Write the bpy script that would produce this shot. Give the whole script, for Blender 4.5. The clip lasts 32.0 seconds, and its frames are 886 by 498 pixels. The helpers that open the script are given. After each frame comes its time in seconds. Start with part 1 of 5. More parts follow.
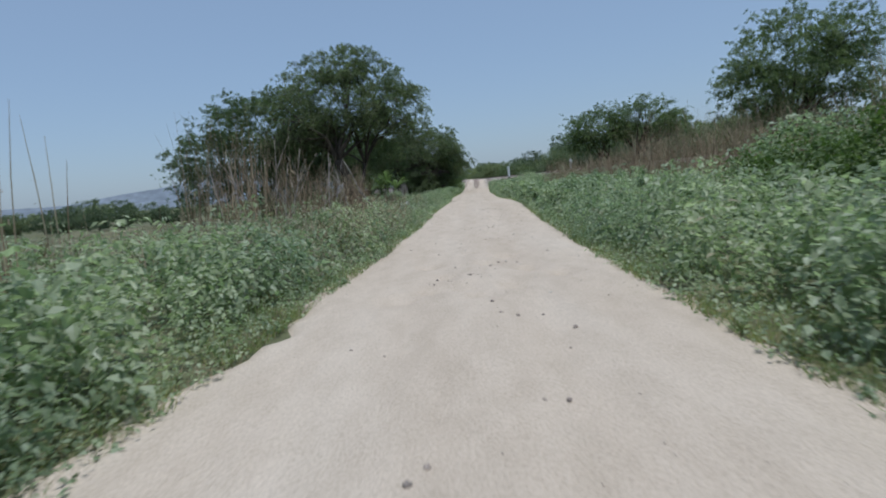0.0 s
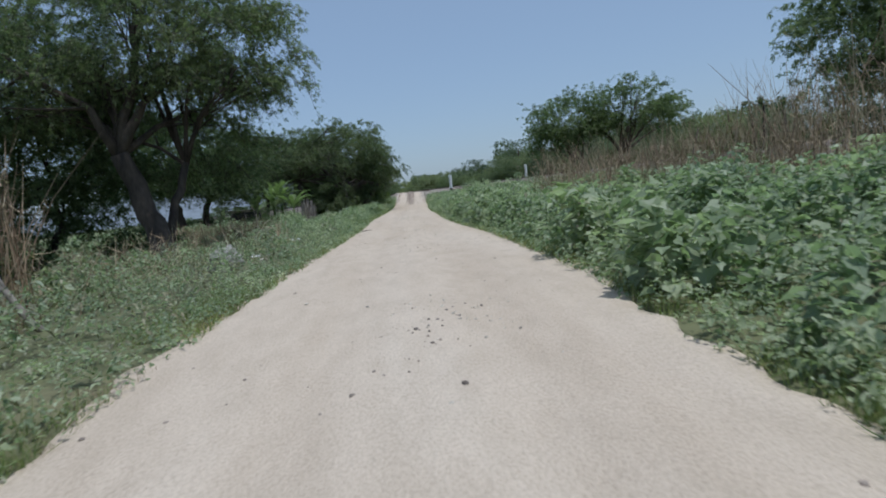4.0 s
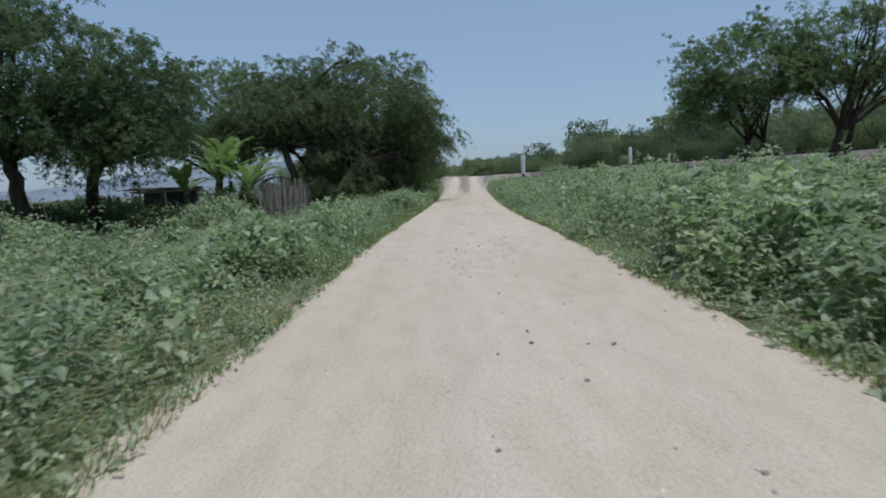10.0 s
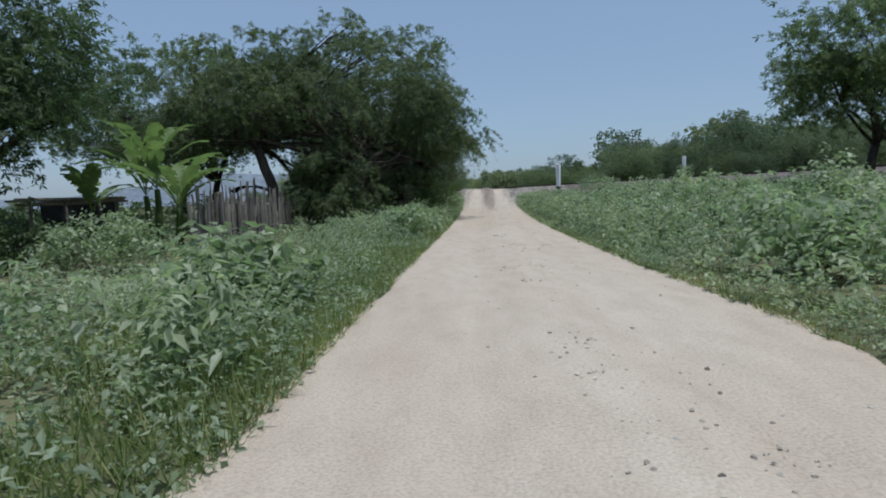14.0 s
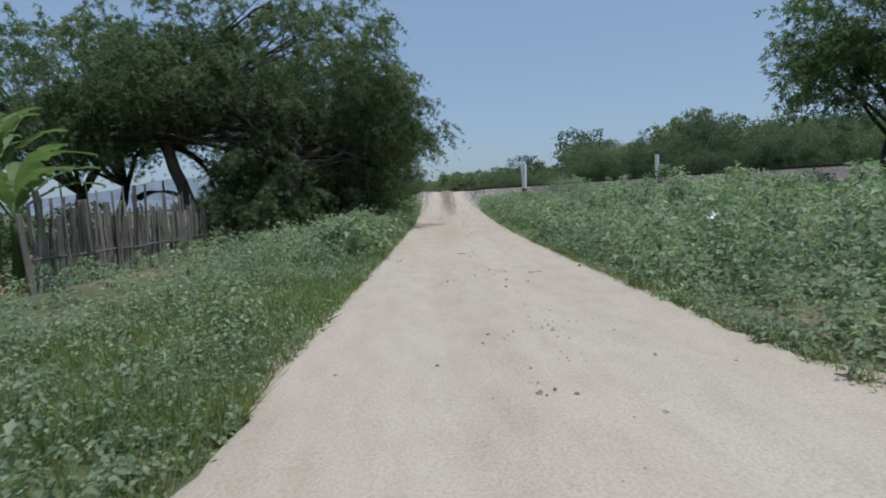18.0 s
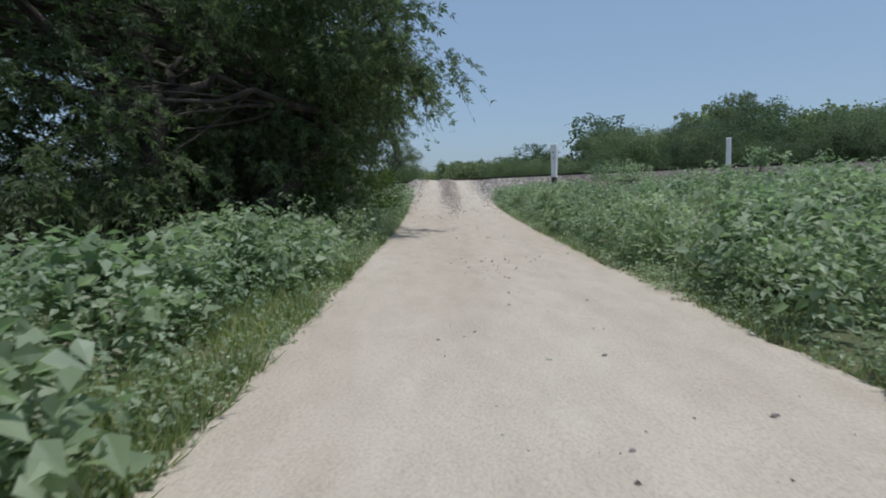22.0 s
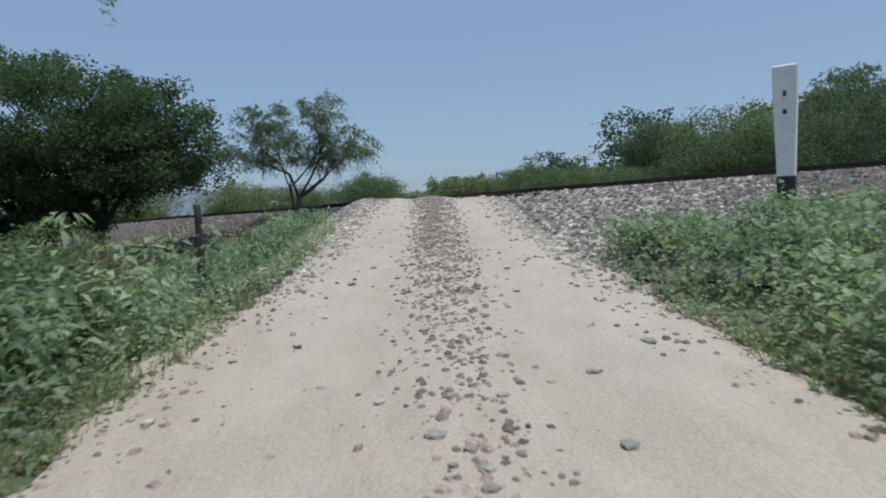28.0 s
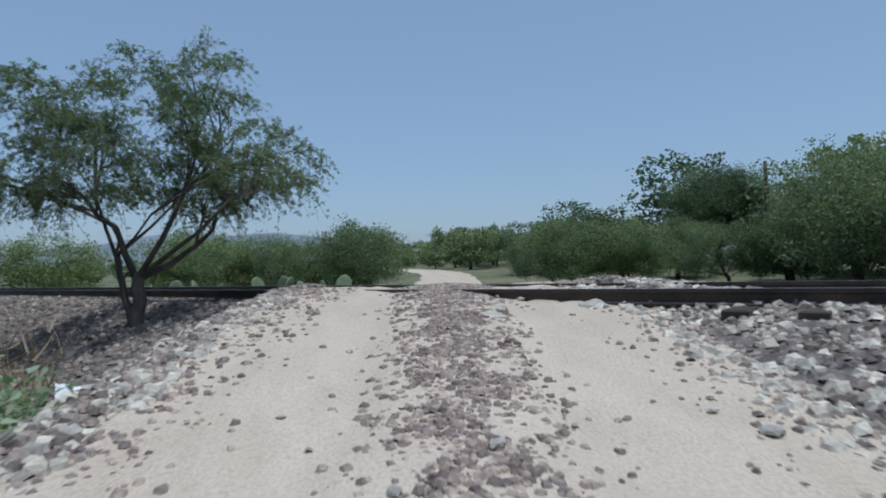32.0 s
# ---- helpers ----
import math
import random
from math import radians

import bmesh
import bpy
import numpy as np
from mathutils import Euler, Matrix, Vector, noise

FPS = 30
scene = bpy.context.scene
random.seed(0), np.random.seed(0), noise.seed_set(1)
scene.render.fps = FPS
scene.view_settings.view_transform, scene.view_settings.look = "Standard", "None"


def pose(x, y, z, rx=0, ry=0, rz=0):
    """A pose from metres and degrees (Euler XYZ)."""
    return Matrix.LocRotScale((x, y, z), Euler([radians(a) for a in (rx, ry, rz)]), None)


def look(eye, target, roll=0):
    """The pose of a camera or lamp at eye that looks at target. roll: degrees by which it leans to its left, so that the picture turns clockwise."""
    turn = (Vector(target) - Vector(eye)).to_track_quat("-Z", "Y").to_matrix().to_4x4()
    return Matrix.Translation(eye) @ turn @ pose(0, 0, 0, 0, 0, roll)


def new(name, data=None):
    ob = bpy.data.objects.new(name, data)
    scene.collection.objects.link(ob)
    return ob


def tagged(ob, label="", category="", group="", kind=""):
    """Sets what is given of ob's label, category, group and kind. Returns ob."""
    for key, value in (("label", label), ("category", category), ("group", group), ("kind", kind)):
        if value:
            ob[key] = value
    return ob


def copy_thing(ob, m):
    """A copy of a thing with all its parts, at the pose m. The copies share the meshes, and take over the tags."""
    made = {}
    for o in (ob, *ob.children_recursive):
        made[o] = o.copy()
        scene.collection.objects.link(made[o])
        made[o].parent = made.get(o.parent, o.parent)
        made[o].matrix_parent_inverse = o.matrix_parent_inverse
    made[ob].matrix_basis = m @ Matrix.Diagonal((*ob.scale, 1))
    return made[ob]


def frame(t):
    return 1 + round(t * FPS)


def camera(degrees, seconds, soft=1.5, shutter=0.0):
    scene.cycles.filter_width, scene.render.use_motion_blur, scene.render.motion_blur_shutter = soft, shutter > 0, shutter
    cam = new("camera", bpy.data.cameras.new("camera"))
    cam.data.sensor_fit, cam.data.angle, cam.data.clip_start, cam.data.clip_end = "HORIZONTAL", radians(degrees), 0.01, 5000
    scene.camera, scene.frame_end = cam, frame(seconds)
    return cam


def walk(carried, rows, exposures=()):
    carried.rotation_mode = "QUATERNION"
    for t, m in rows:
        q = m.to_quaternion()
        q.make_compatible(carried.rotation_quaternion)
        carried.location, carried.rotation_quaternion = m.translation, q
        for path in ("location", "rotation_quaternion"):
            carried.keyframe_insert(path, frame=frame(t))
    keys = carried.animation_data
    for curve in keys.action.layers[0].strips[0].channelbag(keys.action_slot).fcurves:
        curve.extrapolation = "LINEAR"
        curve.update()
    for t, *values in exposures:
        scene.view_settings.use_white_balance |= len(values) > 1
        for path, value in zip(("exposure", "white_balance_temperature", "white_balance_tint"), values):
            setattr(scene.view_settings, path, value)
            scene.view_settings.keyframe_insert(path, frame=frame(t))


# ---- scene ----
cam = camera(69.0, 32.0, 1.9, 0.2)
METRES, EYE, TILT, LEAN, TURN = 120.0, 1.35, -5.8, 5.0, 0.0
ROWS = [
    (0.0, 0.0, 0.0, 0.0, 0.0, 0.0, -0.0),
    (0.5, -0.0005, 0.0274, 0.0025, 0.28, -0.26, -0.42),
    (1.0, -0.0002, 0.0553, 0.005, -0.3, -0.01, -0.06),
    (1.5, 0.0009, 0.0798, 0.0072, -1.69, -0.04, 0.43),
    (2.0, 0.003, 0.1081, 0.0099, -3.4, 0.06, 0.11),
    (2.5, 0.0053, 0.1329, 0.0127, -4.95, 0.96, -0.32),
    (3.0, 0.0079, 0.1562, 0.015, -5.74, 0.47, 0.77),
    (3.5, 0.0106, 0.1814, 0.0175, -5.68, 1.32, 2.01),
    (5.5, 0.0138, 0.25, 0.027, -3.83, 0.45, -0.1),
    (6.0, 0.0146, 0.2718, 0.0291, -3.51, 0.68, -0.9),
    (6.5, 0.0154, 0.2914, 0.0311, -3.28, 0.62, -0.77),
    (7.0, 0.0163, 0.3142, 0.0332, -3.03, 0.09, -0.51),
    (7.5, 0.0168, 0.3349, 0.0351, -2.62, 0.23, -1.04),
    (8.0, 0.0171, 0.355, 0.0369, -2.0, -0.24, -1.02),
    (8.5, 0.0171, 0.375, 0.0385, -1.64, -0.28, -1.17),
    (9.0, 0.0173, 0.3936, 0.0403, -1.38, -0.24, -1.29),
    (9.5, 0.0174, 0.4112, 0.0419, -1.61, -0.04, -1.83),
    (10.0, 0.0178, 0.4311, 0.0434, -1.72, 0.0, -2.08),
    (10.5, 0.0179, 0.4489, 0.045, -1.82, -0.12, -2.52),
    (11.0, 0.0177, 0.4651, 0.0465, -1.52, -0.02, -3.09),
    (11.5, 0.0175, 0.479, 0.0477, -1.02, 0.29, -3.16),
    (12.0, 0.0172, 0.49, 0.049, -0.76, 0.47, -3.14),
    (12.5, 0.017, 0.4991, 0.0499, -0.58, 0.5, -3.11),
    (13.0, 0.0169, 0.5061, 0.0507, -0.49, 0.84, -3.13),
    (13.5, 0.0167, 0.5122, 0.0514, -0.46, 1.01, -3.18),
    (14.0, 0.0168, 0.5154, 0.0517, -0.41, 1.12, -2.87),
    (14.5, 0.0167, 0.5184, 0.052, -0.35, 1.25, -2.9),
    (16.5, 0.0169, 0.5369, 0.0542, -1.18, 1.37, -2.85),
    (17.0, 0.0174, 0.5434, 0.055, -2.17, 1.42, -2.83),
    (17.5, 0.0182, 0.5501, 0.0558, -3.04, 1.55, -2.22),
    (18.0, 0.0191, 0.5588, 0.0569, -4.0, 1.51, -1.93),
    (18.5, 0.02, 0.5689, 0.0579, -4.95, 1.45, -2.32),
    (19.0, 0.0211, 0.5808, 0.0591, -5.59, 1.08, -2.26),
    (19.5, 0.0222, 0.5948, 0.0605, -5.62, 0.62, -2.39),
    (20.0, 0.0229, 0.6101, 0.0619, -5.25, 0.35, -2.89),
    (20.5, 0.0235, 0.626, 0.0632, -4.35, 0.24, -3.06),
    (21.0, 0.0237, 0.6412, 0.0648, -3.47, 0.62, -3.38),
    (21.5, 0.0243, 0.6566, 0.0662, -3.62, 0.62, -3.69),
    (22.0, 0.0253, 0.6718, 0.0679, -4.44, 0.81, -3.35),
    (22.5, 0.027, 0.6882, 0.0696, -5.48, 1.15, -2.86),
    (23.0, 0.0291, 0.7073, 0.0718, -6.39, 1.25, -2.04),
    (23.5, 0.0312, 0.7241, 0.0734, -7.01, 0.95, -1.7),
    (24.0, 0.0333, 0.7449, 0.0759, -7.1, 1.67, -2.06),
    (24.5, 0.0352, 0.7632, 0.0781, -6.47, 1.99, -1.36),
    (25.0, 0.0369, 0.7836, 0.0804, -6.03, 1.09, -0.83),
    (25.5, 0.0384, 0.8017, 0.0823, -5.71, 1.04, -0.47),
    (27.5, 0.0426, 0.8691, 0.0909, -4.96, 2.49, -1.4),
    (28.0, 0.0438, 0.8876, 0.0933, -4.8, 2.69, -1.92),
    (28.5, 0.0447, 0.9032, 0.0956, -4.45, 3.01, -1.59),
    (29.0, 0.0456, 0.9192, 0.0981, -4.34, 3.56, -1.97),
    (29.5, 0.0463, 0.9314, 0.1, -4.18, 3.91, -1.78),
    (30.0, 0.0469, 0.9449, 0.1023, -3.92, 4.35, -1.47),
    (30.5, 0.0475, 0.9557, 0.1041, -3.85, 4.62, -1.49),
    (31.0, 0.0479, 0.9679, 0.1066, -4.09, 5.83, -2.38),
    (31.5, 0.0486, 0.9782, 0.1086, -4.15, 6.57, -1.96),
    (32.0, 0.049, 0.9915, 0.1113, -4.61, 7.03, -3.12),
]
walk(cam, [(t, pose(0, 0, EYE, TILT, LEAN, TURN) @ pose(METRES * x, METRES * y, METRES * z, 90 + pitch, roll, yaw)) for t, x, y, z, yaw, pitch, roll in ROWS],
     exposures=[(0.0, -0.2, 5620, 9), (24.0, -0.2, 5640, 8), (29.5, -0.2, 5580, 8), (32.0, -0.2, 5420, 7)])

# ---- daylight ----
SUN_HEIGHT, SUN_TURN = 74.0, 138.0   # degrees above the ground; degrees to the right of the road ahead
world = bpy.data.worlds.new("world")
scene.world = world
world.use_nodes = True
wn = world.node_tree.nodes
sky = wn.new("ShaderNodeTexSky")
sky.sky_type, sky.sun_disc = "NISHITA", False
sky.sun_elevation, sky.sun_rotation = radians(SUN_HEIGHT), radians(SUN_TURN)
sky.air_density, sky.dust_density, sky.ozone_density = 1.0, 1.2, 2.0
haze = wn.new("ShaderNodeMix")       # the whitish veil of a hot, dusty noon
haze.data_type = "RGBA"
haze.inputs[0].default_value = 0.6
haze.inputs[7].default_value = (2.6, 3.15, 3.75, 1)
world.node_tree.links.new(sky.outputs["Color"], haze.inputs[6])
world.node_tree.links.new(haze.outputs[2], wn["Background"].inputs["Color"])
wn["Background"].inputs["Strength"].default_value = 0.137
sun = new("sun", bpy.data.lights.new("sun", "SUN"))
sun.data.energy, sun.data.angle, sun.data.color = 3.1, radians(0.6), (1.0, 0.95, 0.87)
sun_from = Vector((math.sin(radians(SUN_TURN)) * math.cos(radians(SUN_HEIGHT)), math.cos(radians(SUN_TURN)) * math.cos(radians(SUN_HEIGHT)), math.sin(radians(SUN_HEIGHT))))
sun.matrix_world = look(sun_from * 50, (0, 0, 0))


# ---- materials ----
def graph(name):
    m = bpy.data.materials.new(name)
    m.use_nodes = True
    nt = m.node_tree
    return m, nt, nt.nodes["Principled BSDF"]


def noise_node(nt, scale, detail=4.0, stretch=None, kind="ShaderNodeTexNoise"):
    co = nt.nodes.new("ShaderNodeTexCoord")
    n = nt.nodes.new(kind)
    n.inputs["Scale"].default_value = scale
    if kind == "ShaderNodeTexNoise":
        n.inputs["Detail"].default_value = detail
    src = co.outputs["Object"]
    if stretch:
        mp = nt.nodes.new("ShaderNodeMapping")
        mp.inputs["Scale"].default_value = stretch
        nt.links.new(src, mp.inputs["Vector"])
        src = mp.outputs["Vector"]
    nt.links.new(src, n.inputs["Vector"])
    return n


def ramp_node(nt, source, stops):
    r = nt.nodes.new("ShaderNodeValToRGB")
    nt.links.new(source, r.inputs["Fac"])
    e = r.color_ramp.elements
    while len(e) < len(stops):
        e.new(0.5)
    for k, (p, c) in zip(e, stops):
        k.position, k.color = p, (*c, 1)
    return r


def mixed(nt, a, b, fac, mode="MIX"):
    x = nt.nodes.new("ShaderNodeMix")
    x.data_type, x.blend_type = "RGBA", mode
    if isinstance(fac, float):
        x.inputs["Factor"].default_value = fac
    else:
        nt.links.new(fac, x.inputs["Factor"])
    for s, v in (("A", a), ("B", b)):
        sock = [i for i in x.inputs if i.name == s and i.type == "RGBA"][0]
        if isinstance(v, tuple):
            sock.default_value = (*v, 1)
        else:
            nt.links.new(v, sock)
    return [o for o in x.outputs if o.type == "RGBA"][0]


def bumped(nt, bsdf, source, strength, distance):
    b = nt.nodes.new("ShaderNodeBump")
    b.inputs["Strength"].default_value, b.inputs["Distance"].default_value = strength, distance
    nt.links.new(source, b.inputs["Height"])
    nt.links.new(b.outputs["Normal"], bsdf.inputs["Normal"])


def rough_mat(name, stops, scale, fine=None, rough=0.9, bump=0.4, distance=0.02, stretch=None, per_object=0.0, island=0.0, metal=0.0, speck=0.8):
    """A mottled surface: a large noise through a ramp, a fine one over it, and relief."""
    m, nt, b = graph(name)
    big = noise_node(nt, scale, 5.0, stretch)
    col = ramp_node(nt, big.outputs["Fac"], stops).outputs["Color"]
    small = noise_node(nt, fine or scale * 9, 6.0, stretch)
    shade = ramp_node(nt, small.outputs["Fac"], [(0.25, (0.62, 0.62, 0.62)), (0.75, (1.25, 1.25, 1.25))])
    col = mixed(nt, col, shade.outputs["Color"], speck, "MULTIPLY")
    if per_object or island:
        info = nt.nodes.new("ShaderNodeObjectInfo" if per_object else "ShaderNodeNewGeometry")
        tone = ramp_node(nt, info.outputs["Random" if per_object else "Random Per Island"], [(0.0, (0.42, 0.42, 0.44)), (0.8, (1.15, 1.12, 1.08)), (1.0, (1.5, 1.47, 1.42))])
        col = mixed(nt, col, tone.outputs["Color"], per_object or island, "MULTIPLY")
    nt.links.new(col, b.inputs["Base Color"])
    b.inputs["Roughness"].default_value, b.inputs["Metallic"].default_value = rough, metal
    bumped(nt, b, small.outputs["Fac"], bump, distance)
    return m


def leaf_mat(name, stops, patch=0.35, rough=0.55, glow=0.42, vary=0.0):
    """Leaves: each its own tone, broad patches over the plants, and light that comes through the blade."""
    m, nt, b = graph(name)
    geo = nt.nodes.new("ShaderNodeNewGeometry")
    col = ramp_node(nt, geo.outputs["Random Per Island"], stops).outputs["Color"]
    wide = ramp_node(nt, noise_node(nt, patch, 3.0).outputs["Fac"], [(0.3, (0.6, 0.68, 0.62)), (0.7, (1.3, 1.22, 1.1))])
    col = mixed(nt, col, wide.outputs["Color"], 0.9, "MULTIPLY")
    if vary:
        own = nt.nodes.new("ShaderNodeObjectInfo")
        tone = ramp_node(nt, own.outputs["Random"], [(0.0, (0.55, 0.6, 0.6)), (0.5, (1.0, 1.0, 1.0)), (1.0, (1.5, 1.35, 1.1))])
        col = mixed(nt, col, tone.outputs["Color"], vary, "MULTIPLY")
    nt.links.new(col, b.inputs["Base Color"])
    b.inputs["Roughness"].default_value = rough
    b.inputs["Specular IOR Level"].default_value = 0.35
    t = nt.nodes.new("ShaderNodeBsdfTranslucent")
    lit = mixed(nt, col, (0.97, 1.16, 0.75), 1.0, "MULTIPLY")
    nt.links.new(lit, t.inputs["Color"])
    x = nt.nodes.new("ShaderNodeMixShader")
    x.inputs["Fac"].default_value = glow
    nt.links.new(b.outputs["BSDF"], x.inputs[1])
    nt.links.new(t.outputs["BSDF"], x.inputs[2])
    nt.links.new(x.outputs["Shader"], nt.nodes["Material Output"].inputs["Surface"])
    return m


def road_mat():
    """Pale lime dirt: powdery wheel tracks, a coarser middle and yellowish stains."""
    m, nt, b = graph("pale_dirt")
    big = noise_node(nt, 0.9, 5.0, (1.0, 0.12, 1.0))
    col = ramp_node(nt, big.outputs["Fac"], [(0.25, (0.50, 0.41, 0.315)), (0.55, (0.55, 0.46, 0.362)), (0.8, (0.59, 0.505, 0.408))]).outputs["Color"]
    mid = noise_node(nt, 4.0, 6.0, (1.0, 0.3, 1.0))
    col = mixed(nt, col, ramp_node(nt, mid.outputs["Fac"], [(0.3, (0.86, 0.85, 0.83)), (0.6, (1.04, 1.04, 1.04))]).outputs["Color"], 0.6, "MULTIPLY")
    grit = noise_node(nt, 46.0, 4.0)
    col = mixed(nt, col, ramp_node(nt, grit.outputs["Fac"], [(0.3, (0.7, 0.68, 0.66)), (0.6, (1.08, 1.08, 1.08))]).outputs["Color"], 0.6, "MULTIPLY")
    nt.links.new(col, b.inputs["Base Color"])
    b.inputs["Roughness"].default_value = 0.95
    b.inputs["Specular IOR Level"].default_value = 0.2
    add = nt.nodes.new("ShaderNodeMath")
    add.operation = "ADD"
    nt.links.new(mid.outputs["Fac"], add.inputs[0])
    nt.links.new(grit.outputs["Fac"], add.inputs[1])
    bumped(nt, b, add.outputs["Value"], 0.5, 0.03)
    return m


M_ROAD = road_mat()
M_GROUND = rough_mat("soil_and_litter", [(0.3, (0.085, 0.095, 0.04)), (0.5, (0.13, 0.135, 0.06)), (0.72, (0.24, 0.205, 0.12))], 0.16, 3.0, bump=0.6, distance=0.06)
M_BALLAST = rough_mat("ballast_bed", [(0.3, (0.10, 0.08, 0.068)), (0.5, (0.17, 0.14, 0.12)), (0.7, (0.28, 0.24, 0.20))], 5.0, 22.0, bump=1.0, distance=0.06)
M_STONE = rough_mat("grey_stone", [(0.3, (0.165, 0.135, 0.115)), (0.7, (0.385, 0.33, 0.285))], 6.0, 40.0, bump=0.4, distance=0.008, island=0.9)
M_REDDISH = rough_mat("reddish_stone", [(0.3, (0.24, 0.185, 0.155)), (0.7, (0.45, 0.37, 0.31))], 6.0, 40.0, bump=0.4, distance=0.008, island=0.9)
M_ROCK = rough_mat("pale_limestone", [(0.3, (0.42, 0.38, 0.32)), (0.7, (0.64, 0.60, 0.53))], 5.0, 30.0, bump=0.5, distance=0.02, per_object=0.7)
M_BOULDER = rough_mat("weathered_boulder", [(0.3, (0.20, 0.19, 0.165)), (0.7, (0.42, 0.40, 0.36))], 3.0, 22.0, bump=0.6, distance=0.03)
M_RUBBLE = rough_mat("pale_rubble", [(0.3, (0.42, 0.37, 0.30)), (0.7, (0.66, 0.61, 0.52))], 5.0, 30.0, bump=0.4, distance=0.01, island=0.7)
M_WHITE = rough_mat("white_painted_concrete", [(0.3, (0.76, 0.76, 0.75)), (0.7, (0.86, 0.86, 0.85))], 3.0, 18.0, rough=0.75, bump=0.1, distance=0.004, speck=0.2)
M_BLACK = rough_mat("black_paint", [(0.3, (0.02, 0.02, 0.022)), (0.7, (0.05, 0.05, 0.052))], 6.0, rough=0.6, bump=0.1, distance=0.004)
M_RAIL = rough_mat("rusty_steel", [(0.3, (0.045, 0.036, 0.03)), (0.7, (0.10, 0.075, 0.06))], 3.0, 30.0, rough=0.7, bump=0.2, distance=0.004, metal=0.3)
M_TREAD = rough_mat("worn_steel", [(0.3, (0.32, 0.31, 0.30)), (0.7, (0.5, 0.49, 0.48))], 4.0, 40.0, rough=0.35, bump=0.05, distance=0.002, metal=0.9)
M_SLEEPER = rough_mat("tarred_timber", [(0.3, (0.035, 0.028, 0.024)), (0.7, (0.10, 0.08, 0.065))], 2.0, 20.0, bump=0.5, distance=0.01, stretch=(1, 8, 1), per_object=0.6)
M_BARK = rough_mat("dark_bark", [(0.3, (0.028, 0.022, 0.017)), (0.7, (0.095, 0.075, 0.058))], 2.5, 14.0, bump=0.9, distance=0.04, stretch=(1, 1, 0.3))
M_BARK2 = rough_mat("grey_bark", [(0.3, (0.06, 0.05, 0.042)), (0.7, (0.15, 0.125, 0.10))], 3.0, 16.0, bump=0.7, distance=0.03, stretch=(1, 1, 0.3))
M_WOOD = rough_mat("weathered_wood", [(0.3, (0.145, 0.125, 0.108)), (0.7, (0.34, 0.305, 0.27))], 3.0, 24.0, bump=0.6, distance=0.012, stretch=(4, 4, 0.5), per_object=0.8)
M_PALE = rough_mat("bleached_wood", [(0.3, (0.26, 0.22, 0.18)), (0.7, (0.46, 0.41, 0.35))], 3.0, 24.0, bump=0.4, distance=0.008, stretch=(4, 4, 0.5), per_object=0.4)
# hills: the haze of distance is put into this pale blue-grey
M_HILL = rough_mat("haze_tinted_hill", [(0.3, (0.17, 0.20, 0.235)), (0.7, (0.20, 0.23, 0.26))], 0.004, 0.03, rough=1.0, bump=0.0)
M_TARP = rough_mat("dark_green_sheet", [(0.3, (0.02, 0.05, 0.045)), (0.7, (0.05, 0.09, 0.08))], 2.0, 12.0, rough=0.55, bump=0.2, distance=0.02)
M_PAPER = rough_mat("white_litter", [(0.3, (0.6, 0.6, 0.6)), (0.7, (0.82, 0.82, 0.82))], 8.0, rough=0.6, bump=0.2, distance=0.01, speck=0.3)
L_TREE = leaf_mat("mesquite_leaves", [(0.0, (0.095, 0.13, 0.07)), (0.5, (0.16, 0.20, 0.105)), (1.0, (0.27, 0.305, 0.185))], 0.3, glow=0.58)
L_DARK = leaf_mat("dark_tree_leaves", [(0.0, (0.075, 0.105, 0.06)), (0.5, (0.12, 0.16, 0.085)), (1.0, (0.20, 0.235, 0.145))], 0.3, glow=0.58)
L_LIGHT = leaf_mat("light_shrub_leaves", [(0.0, (0.07, 0.11, 0.03)), (0.5, (0.11, 0.165, 0.045)), (1.0, (0.17, 0.22, 0.075))], 0.5)
# far leaves: lightened and greyed in the colour to imitate aerial haze
L_FAR = leaf_mat("far_hazed_tree_leaves", [(0.0, (0.125, 0.16, 0.10)), (0.5, (0.185, 0.225, 0.14)), (1.0, (0.26, 0.295, 0.19))], 0.12, vary=0.8)
L_FARB = leaf_mat("far_hazed_bush_leaves", [(0.0, (0.135, 0.175, 0.09)), (0.5, (0.205, 0.25, 0.13)), (1.0, (0.29, 0.325, 0.185))], 0.2, vary=0.8)
L_FARC = leaf_mat("far_hazed_dark_leaves", [(0.0, (0.085, 0.115, 0.075)), (0.5, (0.13, 0.17, 0.105)), (1.0, (0.195, 0.235, 0.15))], 0.2, vary=0.7)
L_WEED = leaf_mat("weed_leaves", [(0.0, (0.195, 0.24, 0.15)), (0.5, (0.325, 0.38, 0.255)), (1.0, (0.53, 0.57, 0.45))], 0.45, 0.42, 0.52)
L_BROAD = leaf_mat("broad_leaves", [(0.0, (0.19, 0.245, 0.145)), (0.5, (0.32, 0.38, 0.245)), (1.0, (0.51, 0.55, 0.43))], 0.6, 0.45, 0.48)
L_DUST = leaf_mat("dusty_dry_leaves", [(0.0, (0.16, 0.14, 0.10)), (0.5, (0.29, 0.275, 0.20)), (1.0, (0.48, 0.46, 0.37))], 0.5, 0.6)
L_GRASS = leaf_mat("grass_blades", [(0.0, (0.12, 0.17, 0.055)), (0.5, (0.21, 0.26, 0.09)), (1.0, (0.38, 0.37, 0.18))], 0.5, 0.6)
L_DRY = leaf_mat("dry_stalks", [(0.0, (0.17, 0.12, 0.085)), (0.5, (0.29, 0.215, 0.15)), (1.0, (0.46, 0.375, 0.27))], 0.5, 0.8, 0.15)
